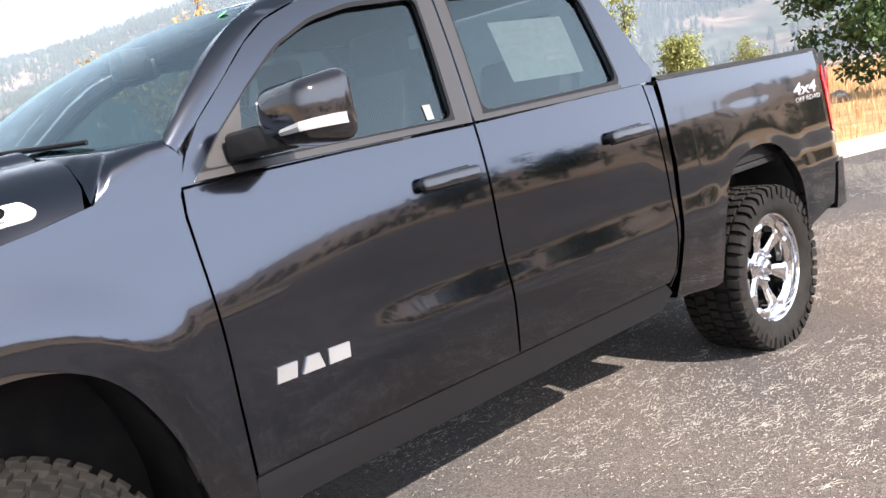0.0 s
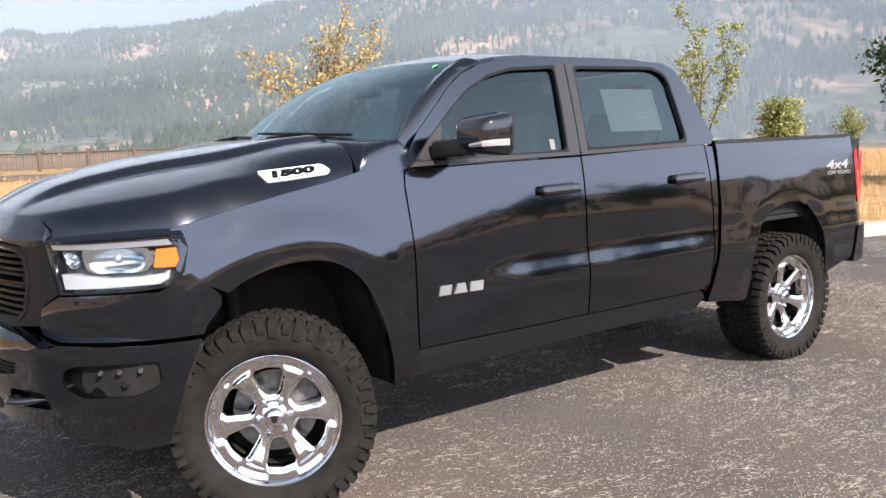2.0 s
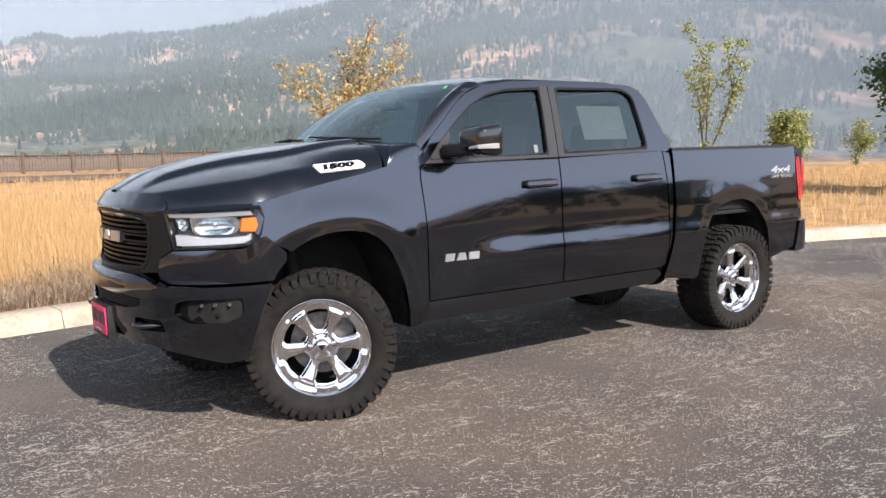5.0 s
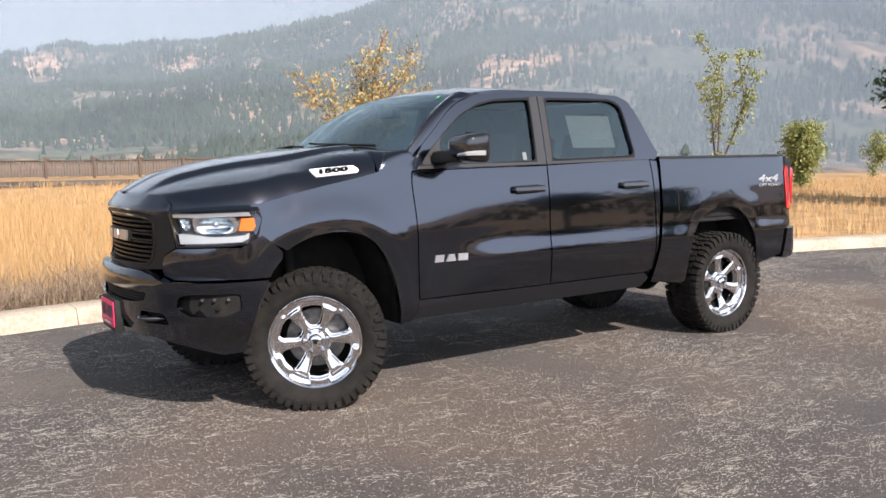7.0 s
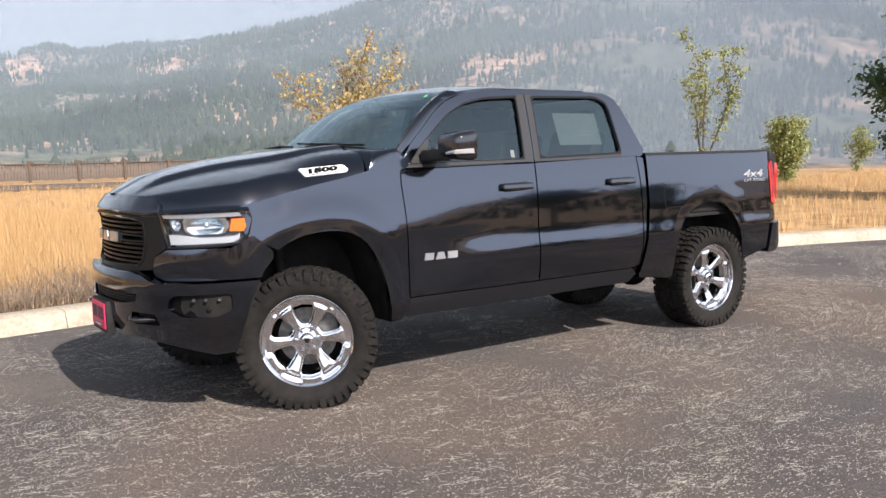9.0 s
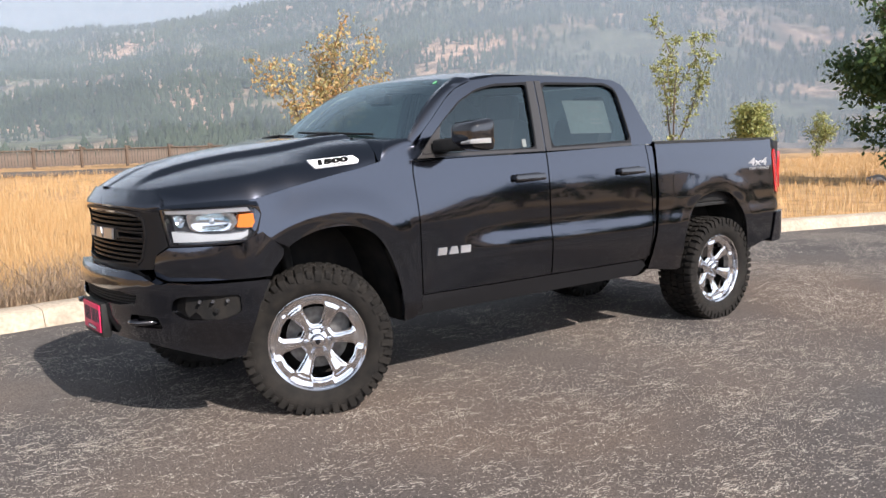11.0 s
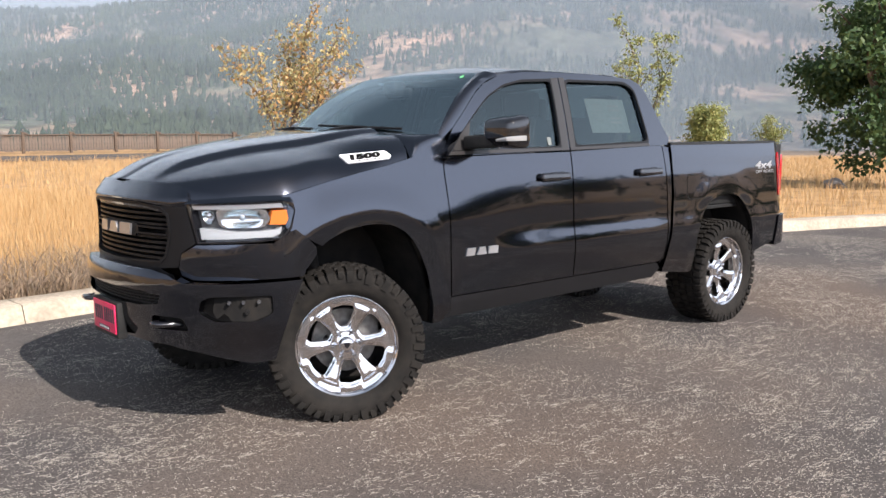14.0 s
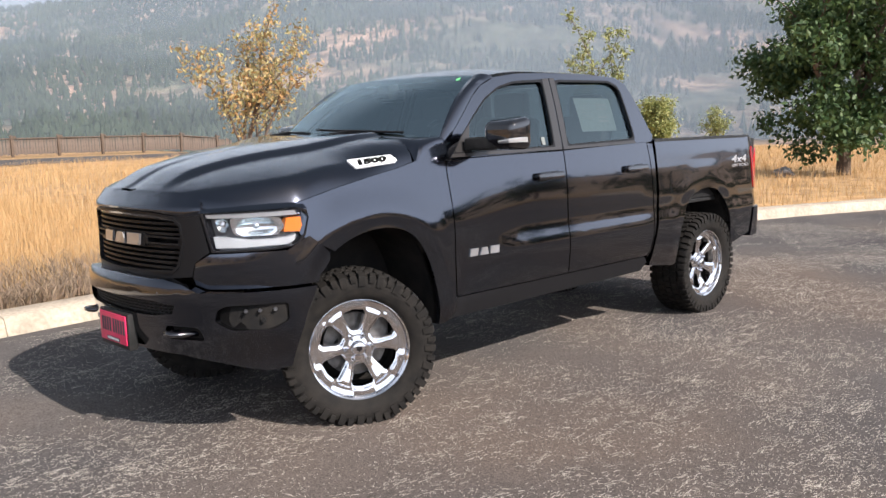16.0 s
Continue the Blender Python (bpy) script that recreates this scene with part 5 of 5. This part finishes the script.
# ---- the mountain's trees and the ridge behind it ----
def far_ridge():
    verts, faces = [], []
    n = 90
    for j, (d, f) in enumerate(((1250, 0.0), (1450, 0.35), (1700, 0.7), (2000, 1.0), (2500, 0.8))):
        for k in range(n + 1):
            az = 20 + 90 * k / n
            top = curve([(20, 4), (40, 9), (52, 13), (62, 16.5), (75, 17.5), (95, 14), (110, 9)], az)
            h = f * 2000 * math.tan(radians(top)) + 40 * f * noise.fractal((az * 0.12, d * 0.004, 9.0), 1.0, 2.0, 4)
            verts.append((d * math.sin(radians(az)), d * math.cos(radians(az)), h - 10))
    for j in range(4):
        for k in range(n):
            a = j * (n + 1) + k
            faces.append((a, a + 1, a + n + 2, a + n + 1))
    me = bpy.data.meshes.new("backdrop")
    me.from_pydata(verts, [], faces)
    me.materials.append(material("far_ridge", (0.05, 0.06, 0.045), 0.95, second=(0.16, 0.12, 0.09), scale=0.006, detail=8))
    me.shade_smooth()
    tagged(new("backdrop", me), "pale far ridge in wildfire smoke", "mountain", kind="structure")


far_ridge()


def haze_glow_ring():
    """A glowing ring that stands in for bright smoke haze low over the land, thinning upwards."""
    m = bpy.data.materials.new("haze_glow")
    m.use_nodes = True
    nt = m.node_tree
    nt.nodes.remove(nt.nodes["Principled BSDF"])
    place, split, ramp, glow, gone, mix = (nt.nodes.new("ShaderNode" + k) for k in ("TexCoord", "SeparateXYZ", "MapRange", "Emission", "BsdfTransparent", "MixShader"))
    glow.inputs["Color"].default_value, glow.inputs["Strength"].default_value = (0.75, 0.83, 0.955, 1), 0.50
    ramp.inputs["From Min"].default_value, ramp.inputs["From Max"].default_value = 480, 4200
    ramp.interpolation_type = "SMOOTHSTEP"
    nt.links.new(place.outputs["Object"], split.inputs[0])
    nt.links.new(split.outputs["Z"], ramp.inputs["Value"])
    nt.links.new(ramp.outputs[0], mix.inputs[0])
    toward = nt.nodes.new("ShaderNodeMapRange")  # smoke scatters forward: glow raised on the sun side, to brighten reflections in the paint
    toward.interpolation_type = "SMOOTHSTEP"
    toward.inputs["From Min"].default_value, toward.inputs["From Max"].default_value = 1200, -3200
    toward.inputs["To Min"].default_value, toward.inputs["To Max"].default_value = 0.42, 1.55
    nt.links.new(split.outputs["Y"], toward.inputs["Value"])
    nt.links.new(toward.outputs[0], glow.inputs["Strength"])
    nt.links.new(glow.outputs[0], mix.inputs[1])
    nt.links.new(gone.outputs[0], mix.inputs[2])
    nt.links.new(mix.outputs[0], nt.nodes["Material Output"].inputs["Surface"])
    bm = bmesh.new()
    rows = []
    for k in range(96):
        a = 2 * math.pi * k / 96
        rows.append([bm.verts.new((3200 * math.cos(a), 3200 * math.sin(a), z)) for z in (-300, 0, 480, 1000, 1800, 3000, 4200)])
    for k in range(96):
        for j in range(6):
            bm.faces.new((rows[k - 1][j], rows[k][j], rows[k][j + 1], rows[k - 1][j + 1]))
    ob = part("haze_glow_backdrop", bm, m)
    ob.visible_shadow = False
    tagged(ob, "glowing white backdrop standing in for smoke haze low in the sky", "sky", kind="structure")


haze_glow_ring()


def haze_sheet(dist, cover, top, west=-900.0):
    """One see-through sheet before the mountain, its colour standing in for smoke haze, thinning upwards and in soft
    drifts.
    """
    m = bpy.data.materials.new("haze_sheet")
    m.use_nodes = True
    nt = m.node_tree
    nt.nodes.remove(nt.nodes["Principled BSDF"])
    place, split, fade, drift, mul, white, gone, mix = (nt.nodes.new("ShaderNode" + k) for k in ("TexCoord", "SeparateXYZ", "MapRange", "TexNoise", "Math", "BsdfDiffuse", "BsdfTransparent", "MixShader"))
    white.inputs["Color"].default_value = HAZE_TINT
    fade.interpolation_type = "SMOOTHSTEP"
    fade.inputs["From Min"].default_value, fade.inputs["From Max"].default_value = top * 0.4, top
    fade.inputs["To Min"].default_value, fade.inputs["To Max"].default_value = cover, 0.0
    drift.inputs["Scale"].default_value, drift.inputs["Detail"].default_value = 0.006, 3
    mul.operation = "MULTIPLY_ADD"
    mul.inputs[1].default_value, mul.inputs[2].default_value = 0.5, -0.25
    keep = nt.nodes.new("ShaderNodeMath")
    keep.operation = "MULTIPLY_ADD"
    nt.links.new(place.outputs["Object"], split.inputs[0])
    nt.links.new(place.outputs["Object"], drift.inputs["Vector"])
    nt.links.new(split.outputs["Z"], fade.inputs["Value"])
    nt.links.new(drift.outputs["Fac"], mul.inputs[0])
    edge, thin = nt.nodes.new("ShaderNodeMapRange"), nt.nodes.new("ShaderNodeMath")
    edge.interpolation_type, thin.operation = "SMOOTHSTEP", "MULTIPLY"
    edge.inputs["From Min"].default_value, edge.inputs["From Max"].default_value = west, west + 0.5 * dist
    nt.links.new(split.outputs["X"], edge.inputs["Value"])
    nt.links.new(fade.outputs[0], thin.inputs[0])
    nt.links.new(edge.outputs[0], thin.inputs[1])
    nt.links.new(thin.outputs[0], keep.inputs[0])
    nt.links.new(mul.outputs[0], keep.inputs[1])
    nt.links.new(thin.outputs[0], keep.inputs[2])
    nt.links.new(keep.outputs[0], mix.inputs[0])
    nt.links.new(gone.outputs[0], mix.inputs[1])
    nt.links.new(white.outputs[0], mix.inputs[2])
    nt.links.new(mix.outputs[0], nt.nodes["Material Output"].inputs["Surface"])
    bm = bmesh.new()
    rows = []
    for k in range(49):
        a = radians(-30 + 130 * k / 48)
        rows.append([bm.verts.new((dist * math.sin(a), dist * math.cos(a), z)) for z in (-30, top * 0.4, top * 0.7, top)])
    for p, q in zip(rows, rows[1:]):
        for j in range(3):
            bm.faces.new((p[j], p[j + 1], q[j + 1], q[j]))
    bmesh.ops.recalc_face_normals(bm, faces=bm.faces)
    ob = part("haze_tint_backdrop", bm, m)
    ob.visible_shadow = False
    tagged(ob, "blue see-through sheet standing in for smoke haze before the mountain", "smoke", kind="structure")


# haze is put into these sheets' colour, more layers with distance
HAZE_TINT = (0.242, 0.29, 0.345, 1)
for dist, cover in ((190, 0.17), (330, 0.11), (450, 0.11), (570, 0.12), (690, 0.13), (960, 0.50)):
    haze_sheet(dist, cover, 0.62 * dist + 120)
haze_sheet(250, 0.50, 330, west=95.0)  # an extra sheet, added to pale the right-hand slope


def forest(name, count, d0, d1, az0, az1, low, high, seed, mat, label):
    rng = random.Random(seed)
    verts, faces = [], []
    while count:
        az = rng.uniform(az0, az1)
        d = math.sqrt(rng.uniform(d0 * d0, d1 * d1))
        x, y = d * math.sin(radians(az)), d * math.cos(radians(az))
        patch = noise.fractal((x * 0.011, y * 0.011, 3.0), 1.0, 2.0, 4)
        if patch < rng.uniform(-0.50, 0.10) + 0.04 + 0.26 * step(22, 48, az):
            count -= 0.25 if count > 0.25 else count
            continue
        h = rng.uniform(low, high) * (0.75 + 0.5 * rng.random())
        r = h * rng.uniform(0.15, 0.24)
        z = hill(d, az) - 0.5
        n = 6
        b = len(verts)
        turn = rng.random() * 6
        blunt = rng.random() < 0.45  # broad-headed pines among the spires
        for lo, hi, w in (((0.12, 0.78, 1.25), (0.50, 1.0, 1.15)) if blunt else ((0.02, 0.62, 1.0), (0.34, 1.0, 0.66))):
            b = len(verts)
            for k in range(n):
                a = turn + 2 * math.pi * k / n
                q = r * w * rng.uniform(0.75, 1.2)
                verts.append((x + q * math.cos(a), y + q * math.sin(a), z + h * lo + rng.uniform(0, 0.08) * h))
            verts.append((x, y, z + h * hi))
            for k in range(n):
                faces.append((b + k, b + (k + 1) % n, b + n))
        count -= 1
    me = bpy.data.meshes.new(name)
    me.from_pydata(verts, [], faces)
    me.materials.append(mat)
    tagged(new(name, me), label, "conifers", kind="stuff")


forest("far_conifers", 60000, 250, 905, -6, 84, 3.0, 6.6, 4, PINE, "dense hazy conifers over the mountainside")
forest("far_conifers", 3500, 185, 265, -10, 26, 3.0, 6.0, 14, PINE, "dark conifers along the foot of the mountain")
forest("far_conifers", 1300, 260, 905, 84, 354, 8, 14, 5, PINE_NEAR, "scattered hazy conifers on the hills behind")

forest("far_conifers", 800, 235, 430, 105, 255, 5, 11, 6, PINE_NEAR, "dark hazy conifers along the hills behind")


# ---- trees and shrubs by the field ----
def leaves(name, rng, centres, size, per, spread, mat, parent, droop=0.3):
    """Small pointed leaves scattered round twig ends."""
    verts, faces = [], []
    for c in centres:
        for _ in range(per):
            p = Vector(c) + Vector((rng.gauss(0, spread), rng.gauss(0, spread), rng.gauss(0, spread * 0.8)))
            w = Vector((rng.uniform(-1, 1), rng.uniform(-1, 1), rng.uniform(-1, 0.5) - droop)).normalized()
            s = w.cross(Vector((rng.uniform(-1, 1), rng.uniform(-1, 1), rng.uniform(-1, 1)))).normalized()
            l = size * rng.uniform(0.6, 1.3)
            b = len(verts)
            verts += [tuple(p), tuple(p + w * l * 0.5 + s * l * 0.24), tuple(p + w * l), tuple(p + w * l * 0.5 - s * l * 0.24)]
            faces.append((b, b + 1, b + 2, b + 3))
    me = bpy.data.meshes.new(name)
    me.from_pydata(verts, [], faces)
    me.materials.append(mat)
    ob = new(name, me)
    ob.parent = parent
    return ob


def leaf_material(name, a, b, c):
    """Leaves vary leaf by leaf, and let some light through."""
    m = bpy.data.materials.new(name)
    m.use_nodes = True
    nt = m.node_tree
    p = nt.nodes["Principled BSDF"]
    p.inputs["Roughness"].default_value = 0.6
    g = nt.nodes.new("ShaderNodeNewGeometry")
    r = nt.nodes.new("ShaderNodeValToRGB")
    r.color_ramp.elements[0].color, r.color_ramp.elements[1].color = (*a, 1), (*c, 1)
    r.color_ramp.elements.new(0.5).color = (*b, 1)
    nt.links.new(g.outputs["Random Per Island"], r.inputs[0])
    nt.links.new(r.outputs[0], p.inputs["Base Color"])
    t = nt.nodes.new("ShaderNodeBsdfTranslucent")
    nt.links.new(r.outputs[0], t.inputs["Color"])
    mix = nt.nodes.new("ShaderNodeMixShader")
    mix.inputs[0].default_value = 0.3
    nt.links.new(p.outputs[0], mix.inputs[1])
    nt.links.new(t.outputs[0], mix.inputs[2])
    nt.links.new(mix.outputs[0], nt.nodes["Material Output"].inputs["Surface"])
    return m


GOLD_LEAF = leaf_material("turning_leaf", (0.46, 0.25, 0.10), (0.43, 0.34, 0.15), (0.25, 0.25, 0.11))
LIGHT_LEAF = leaf_material("light_leaf", (0.17, 0.20, 0.06), (0.26, 0.28, 0.09), (0.34, 0.33, 0.13))
DARK_LEAF = leaf_material("dark_leaf", (0.028, 0.062, 0.020), (0.052, 0.10, 0.030), (0.105, 0.155, 0.05))
WEED = leaf_material("dry_weed", (0.30, 0.21, 0.145), (0.20, 0.155, 0.115), (0.42, 0.31, 0.20))


def limb(bm, rng, p, way, length, radius, depth, tips, bend=0.25, fork=3):
    """A tapered limb that bends and forks; its ends are gathered in tips."""
    n = 4
    for k in range(n):
        q = p + way * length / n
        rod(p, q, radius * (1 - 0.12 * k), radius * (1 - 0.12 * (k + 1)), 6, bm, caps=False)
        p = q
        way = (way + Vector((rng.uniform(-bend, bend), rng.uniform(-bend, bend), rng.uniform(-0.05, bend)))).normalized()
        if depth <= 1:
            tips.append(p.copy())
        if depth and k >= 1:
            side_way = (way + Vector((rng.uniform(-1, 1), rng.uniform(-1, 1), rng.uniform(-0.2, 0.6))) * 0.8).normalized()
            limb(bm, rng, p, side_way, length * rng.uniform(0.45, 0.7), radius * 0.5, depth - 1, tips, bend, fork)
    tips.append(p)


def tree(name, label, at, seed, trunk, stems, length, radius, depth, leaf, size, per, spread, lean=(0, 0), cat="tree", bend=0.25, flare=0.42, fill=0, girth=(1, 1, 1)):
    rng = random.Random(seed)
    t = thing(name, label, cat, at=at)
    bm = bmesh.new()
    tips = []
    if trunk:
        rod((0, 0, -0.1), (0, 0, trunk), radius * 1.25, radius, 10, bm)
    for k in range(stems):
        a = 2 * math.pi * (k + rng.random() * 0.6) / stems
        s = flare * rng.uniform(0.4, 1.2)
        way = Vector((s * math.cos(a) + lean[0], s * math.sin(a) + lean[1], 1)).normalized()
        limb(bm, rng, Vector((0, 0, trunk)), way, length * rng.uniform(0.8, 1.1), radius * 0.7, depth, tips, bend)
    part("trunk", bm, BARK, t)
    for _ in range(fill):  # leafy boughs: lobes set round the crown, with gaps between them
        way = Vector((rng.gauss(0, 1), rng.gauss(0, 1), rng.gauss(0, 1))).normalized()
        far = rng.uniform(0.35, 0.88)
        mid = Vector((way.x * girth[0] * far, way.y * girth[0] * far, girth[1] + way.z * girth[2] * far))
        big = rng.uniform(0.42, 0.85)
        for _ in range(int(60 * big)):
            q = Vector((rng.gauss(0, 1), rng.gauss(0, 1), rng.gauss(0, 1))).normalized() * big * rng.uniform(0.6, 1.05)
            q.z *= 0.7
            if (mid + q).z > 0.15:
                tips.append(mid + q)
    leaves("crown", rng, tips, size, per, spread, leaf, t)
    return t


tree("locust_tree", "young tree with yellow and orange autumn leaves", (6.25, 10.1, 0.15), 11, 0.5, 6, 1.68, 0.045, 2, GOLD_LEAF, 0.088, 11, 0.10, flare=0.40)
tree("young_tree", "sparse upright young tree with small green leaves", (18.3, 10.8, 0.15), 23, 0.6, 3, 2.4, 0.045, 1, LIGHT_LEAF, 0.12, 30, 0.10, lean=(0.12, -0.12), bend=0.10)
tree("shrub", "round light green shrub at the field's edge", (27.0, 13.8, 0.0), 5, 0.1, 9, 1.55, 0.04, 1, LIGHT_LEAF, 0.14, 50, 0.16, cat="shrub", bend=0.10, flare=0.22)
tree("sapling", "thin sapling with pale green leaves", (39.4, 18.1, 0.0), 9, 0.1, 3, 1.5, 0.03, 1, LIGHT_LEAF, 0.15, 22, 0.16, bend=0.1)
tree("broadleaf_tree", "large dark green broadleaf tree in dry grass", (19.9, 4.0, 0.1), 31, 1.2, 9, 2.4, 0.15, 2, DARK_LEAF, 0.17, 11, 0.13, bend=0.40, flare=0.7, fill=46, girth=(2.5, 2.7, 2.9))

for at, seed, label in (((33.5, -27.5, 0.1), 41, "tall dark broadleaf tree across the road"), ((27.5, -29.5, 0.1), 47, "dark broadleaf tree standing across the road")):
    tree("broadleaf_tree", label, at, seed, 1.3, 8, 2.4, 0.15, 2, DARK_LEAF, 0.24, 8, 0.16, bend=0.40, flare=0.7, fill=24, girth=(2.0, 2.9, 2.2))


# ---- fence, rock, grass, chaff ----
fence = thing("fence", "weathered wooden board fence with dark posts across the field", "fence", at=(0, 0, 0))
rng = random.Random(3)
FX0, FX1, FY = -24.0, 27.0, 45.5


def fence_z(x):
    return rise(x, FY) - 0.02


plank = None
posts = None
k, x = 0, FX0
while x < FX1:
    z = fence_z(x)
    if plank is None:
        plank = finish(box(0.135, 0.022, 0.86, (0, 0, 0.50), 0.004), "board", FENCE)
        posts = finish(box(0.14, 0.16, 1.12, (0, 0, 0.52), 0.02), "fence_post", BARK)
        arms = finish(box(0.34, 0.10, 0.09, (0.06, -0.02, 1.08), 0.02, Euler((0, radians(14), 0)).to_matrix().to_4x4()), "post_cap", BARK)
    if k % 16 == 0:
        for nm, me in (("fence_post", posts), ("post_cap", arms)):
            o = new(nm, me)
            o.parent = fence
            o.matrix_basis = pose(x, FY - 0.06, z)
        if x + 2.5 < FX1:
            o = part("rail", rod((x, FY - 0.04, z + 0.96), (x + 2.5, FY - 0.04, fence_z(x + 2.5) + 0.96), 0.045, 0.04, 8), BARK, fence)
    o = new("board", plank)
    o.parent = fence
    o.matrix_basis = pose(x + 0.08, FY, z + rng.uniform(-0.03, 0.03), 0, rng.uniform(-1.5, 1.5), 0) @ Matrix.Diagonal((1, 1, rng.uniform(0.94, 1.05), 1))
    x += 0.156
    k += 1

bm = bmesh.new()
verts = []
for k in range(40):
    x = -45 + 2.2 * k
    verts.append([bm.verts.new((x, y + 0.02 * x, rise(min(x, 21), y) + 0.05)) for y in (39.0, 40.5, 42.2)])
for a, b in zip(verts, verts[1:]):
    for j in range(2):
        bm.faces.new((a[j], a[j + 1], b[j + 1], b[j]))
bmesh.ops.recalc_face_normals(bm, faces=bm.faces)
tagged(part("lane", bm, ASPHALT, smooth=0), "narrow grey lane in front of the fence", "road", kind="structure")

bm = bmesh.new()
bmesh.ops.create_icosphere(bm, subdivisions=3, radius=0.25)
for v in bm.verts:
    v.co *= 1 + 0.5 * noise.noise(v.co * 5)
    v.co.z = v.co.z * 0.7
rock = part("rock", bm, STONE, smooth=0)
rock.matrix_basis = pose(18.6, 4.95, 0.22)
tagged(rock, "small grey rock lying in the dry grass", "rock")


def blades(name, count, where, high, wide, mat, seed, label, bow=0.35):
    rng = random.Random(seed)
    verts, faces = [], []
    while count:
        x, y = where(rng)
        r = (Vector((x, y)) - RING).length
        if r < R_OUT + 0.37:
            continue
        h = high * rng.uniform(0.45, 1.2) * (0.75 + 0.5 * noise.noise((x * 0.5, y * 0.5, 7)))
        a = rng.uniform(0, 2 * math.pi)
        dx, dy = math.cos(a) * bow * h * rng.random(), math.sin(a) * bow * h * rng.random()
        t = rng.uniform(0, math.pi)
        wx, wy = wide * math.cos(t), wide * math.sin(t)
        z = rise(x, y) - 0.03
        b = len(verts)
        verts += [(x - wx, y - wy, z), (x + wx, y + wy, z), (x + dx * 0.4 + wx * 0.8, y + dy * 0.4 + wy * 0.8, z + h * 0.6), (x + dx * 0.4 - wx * 0.8, y + dy * 0.4 - wy * 0.8, z + h * 0.6), (x + dx, y + dy, z + h)]
        faces += [(b, b + 1, b + 2, b + 3), (b + 3, b + 2, b + 4)]
        count -= 1
    me = bpy.data.meshes.new(name)
    me.from_pydata(verts, [], faces)
    me.materials.append(mat)
    tagged(new(name, me), label, "grass", kind="stuff")


STRAW = leaf_material("straw", (0.43, 0.258, 0.108), (0.49, 0.318, 0.146), (0.55, 0.385, 0.197))
blades("dry_grass", 52000, lambda r: (r.uniform(-6, 3.5), 3.55 + 17 * r.random() ** 1.5), 0.42, 0.0035, STRAW, 1, "tall golden dry grass behind the kerb")
blades("dry_grass", 26000, lambda r: (r.uniform(-6, 22), 10 + 30 * r.random()), 0.42, 0.008, STRAW, 6, "tall golden dry grass across the field")
blades("dry_grass", 34000, lambda r: (r.uniform(8, 44), r.uniform(-4, 17)), 0.32, 0.007, STRAW, 2, "tall golden dry grass beside the bend")
blades("weeds", 22000, lambda r: (r.uniform(-4, 2.0), 2.7 + abs(r.gauss(0, 0.75))), 0.42, 0.006, WEED, 8, "tangled dry brown weeds along the kerb", 1.0)


def chaff(count, seed):
    """Loose straw and pale chips on the asphalt, in drifts."""
    rng = random.Random(seed)
    verts, faces = [], []
    while count:
        x, y = rng.uniform(-9.0, 12.5), rng.uniform(-9.5, 2.6)
        if rng.random() > step(12.5, 7.5, x) * step(-9.0, -4.5, x) * step(-9.5, -4.5, y):
            continue
        r = (Vector((x, y)) - RING).length
        if r > R_OUT - 0.02:
            continue
        n = noise.fractal((x * 0.9, y * 0.9, 1.0), 1.0, 2.0, 4)
        if n < rng.uniform(-0.45, 0.55):
            continue
        tuft = rng.random() < 0.045  # some of it lies in swept wisps
        heading = rng.gauss(-0.32, 0.30)
        for _ in range(rng.randint(5, 11) if tuft else 1):
            l = rng.choice((0.010, 0.015, 0.020, 0.028, 0.038) if tuft else (0.003, 0.004, 0.005, 0.005, 0.006, 0.007, 0.009, 0.013)) * rng.uniform(0.7, 1.4)
            w = rng.uniform(0.0008, 0.0016) if tuft else rng.uniform(0.0012, 0.0028)
            a = heading + rng.gauss(0, 0.16 if tuft else 0.30)
            c, s = math.cos(a), math.sin(a)
            px0, py0 = (x + rng.gauss(0, 0.035), y + rng.gauss(0, 0.016)) if tuft else (x, y)
            k = rng.uniform(-0.03, 0.03) * l
            z0 = rng.uniform(0.001, 0.003)
            b = len(verts)
            for u, bow in ((-0.5, 0), (0, 1), (0.5, 0)):
                px, py = px0 + c * l * u - s * k * bow, py0 + s * l * u + c * k * bow
                verts += [(px - s * w, py + c * w, z0 + 0.002 * bow), (px + s * w, py - c * w, z0 + 0.002 * bow)]
            faces += [(b, b + 1, b + 3, b + 2), (b + 2, b + 3, b + 5, b + 4)]
        count -= 1
    me = bpy.data.meshes.new("chaff")
    me.from_pydata(verts, [], faces)
    me.materials.append(leaf_material("pale_chaff", (0.52, 0.46, 0.39), (0.74, 0.69, 0.62), (0.34, 0.28, 0.23)))
    tagged(new("chaff", me), "loose pale straw and chips scattered on the asphalt", "chaff", kind="stuff")


chaff(195000, 12)
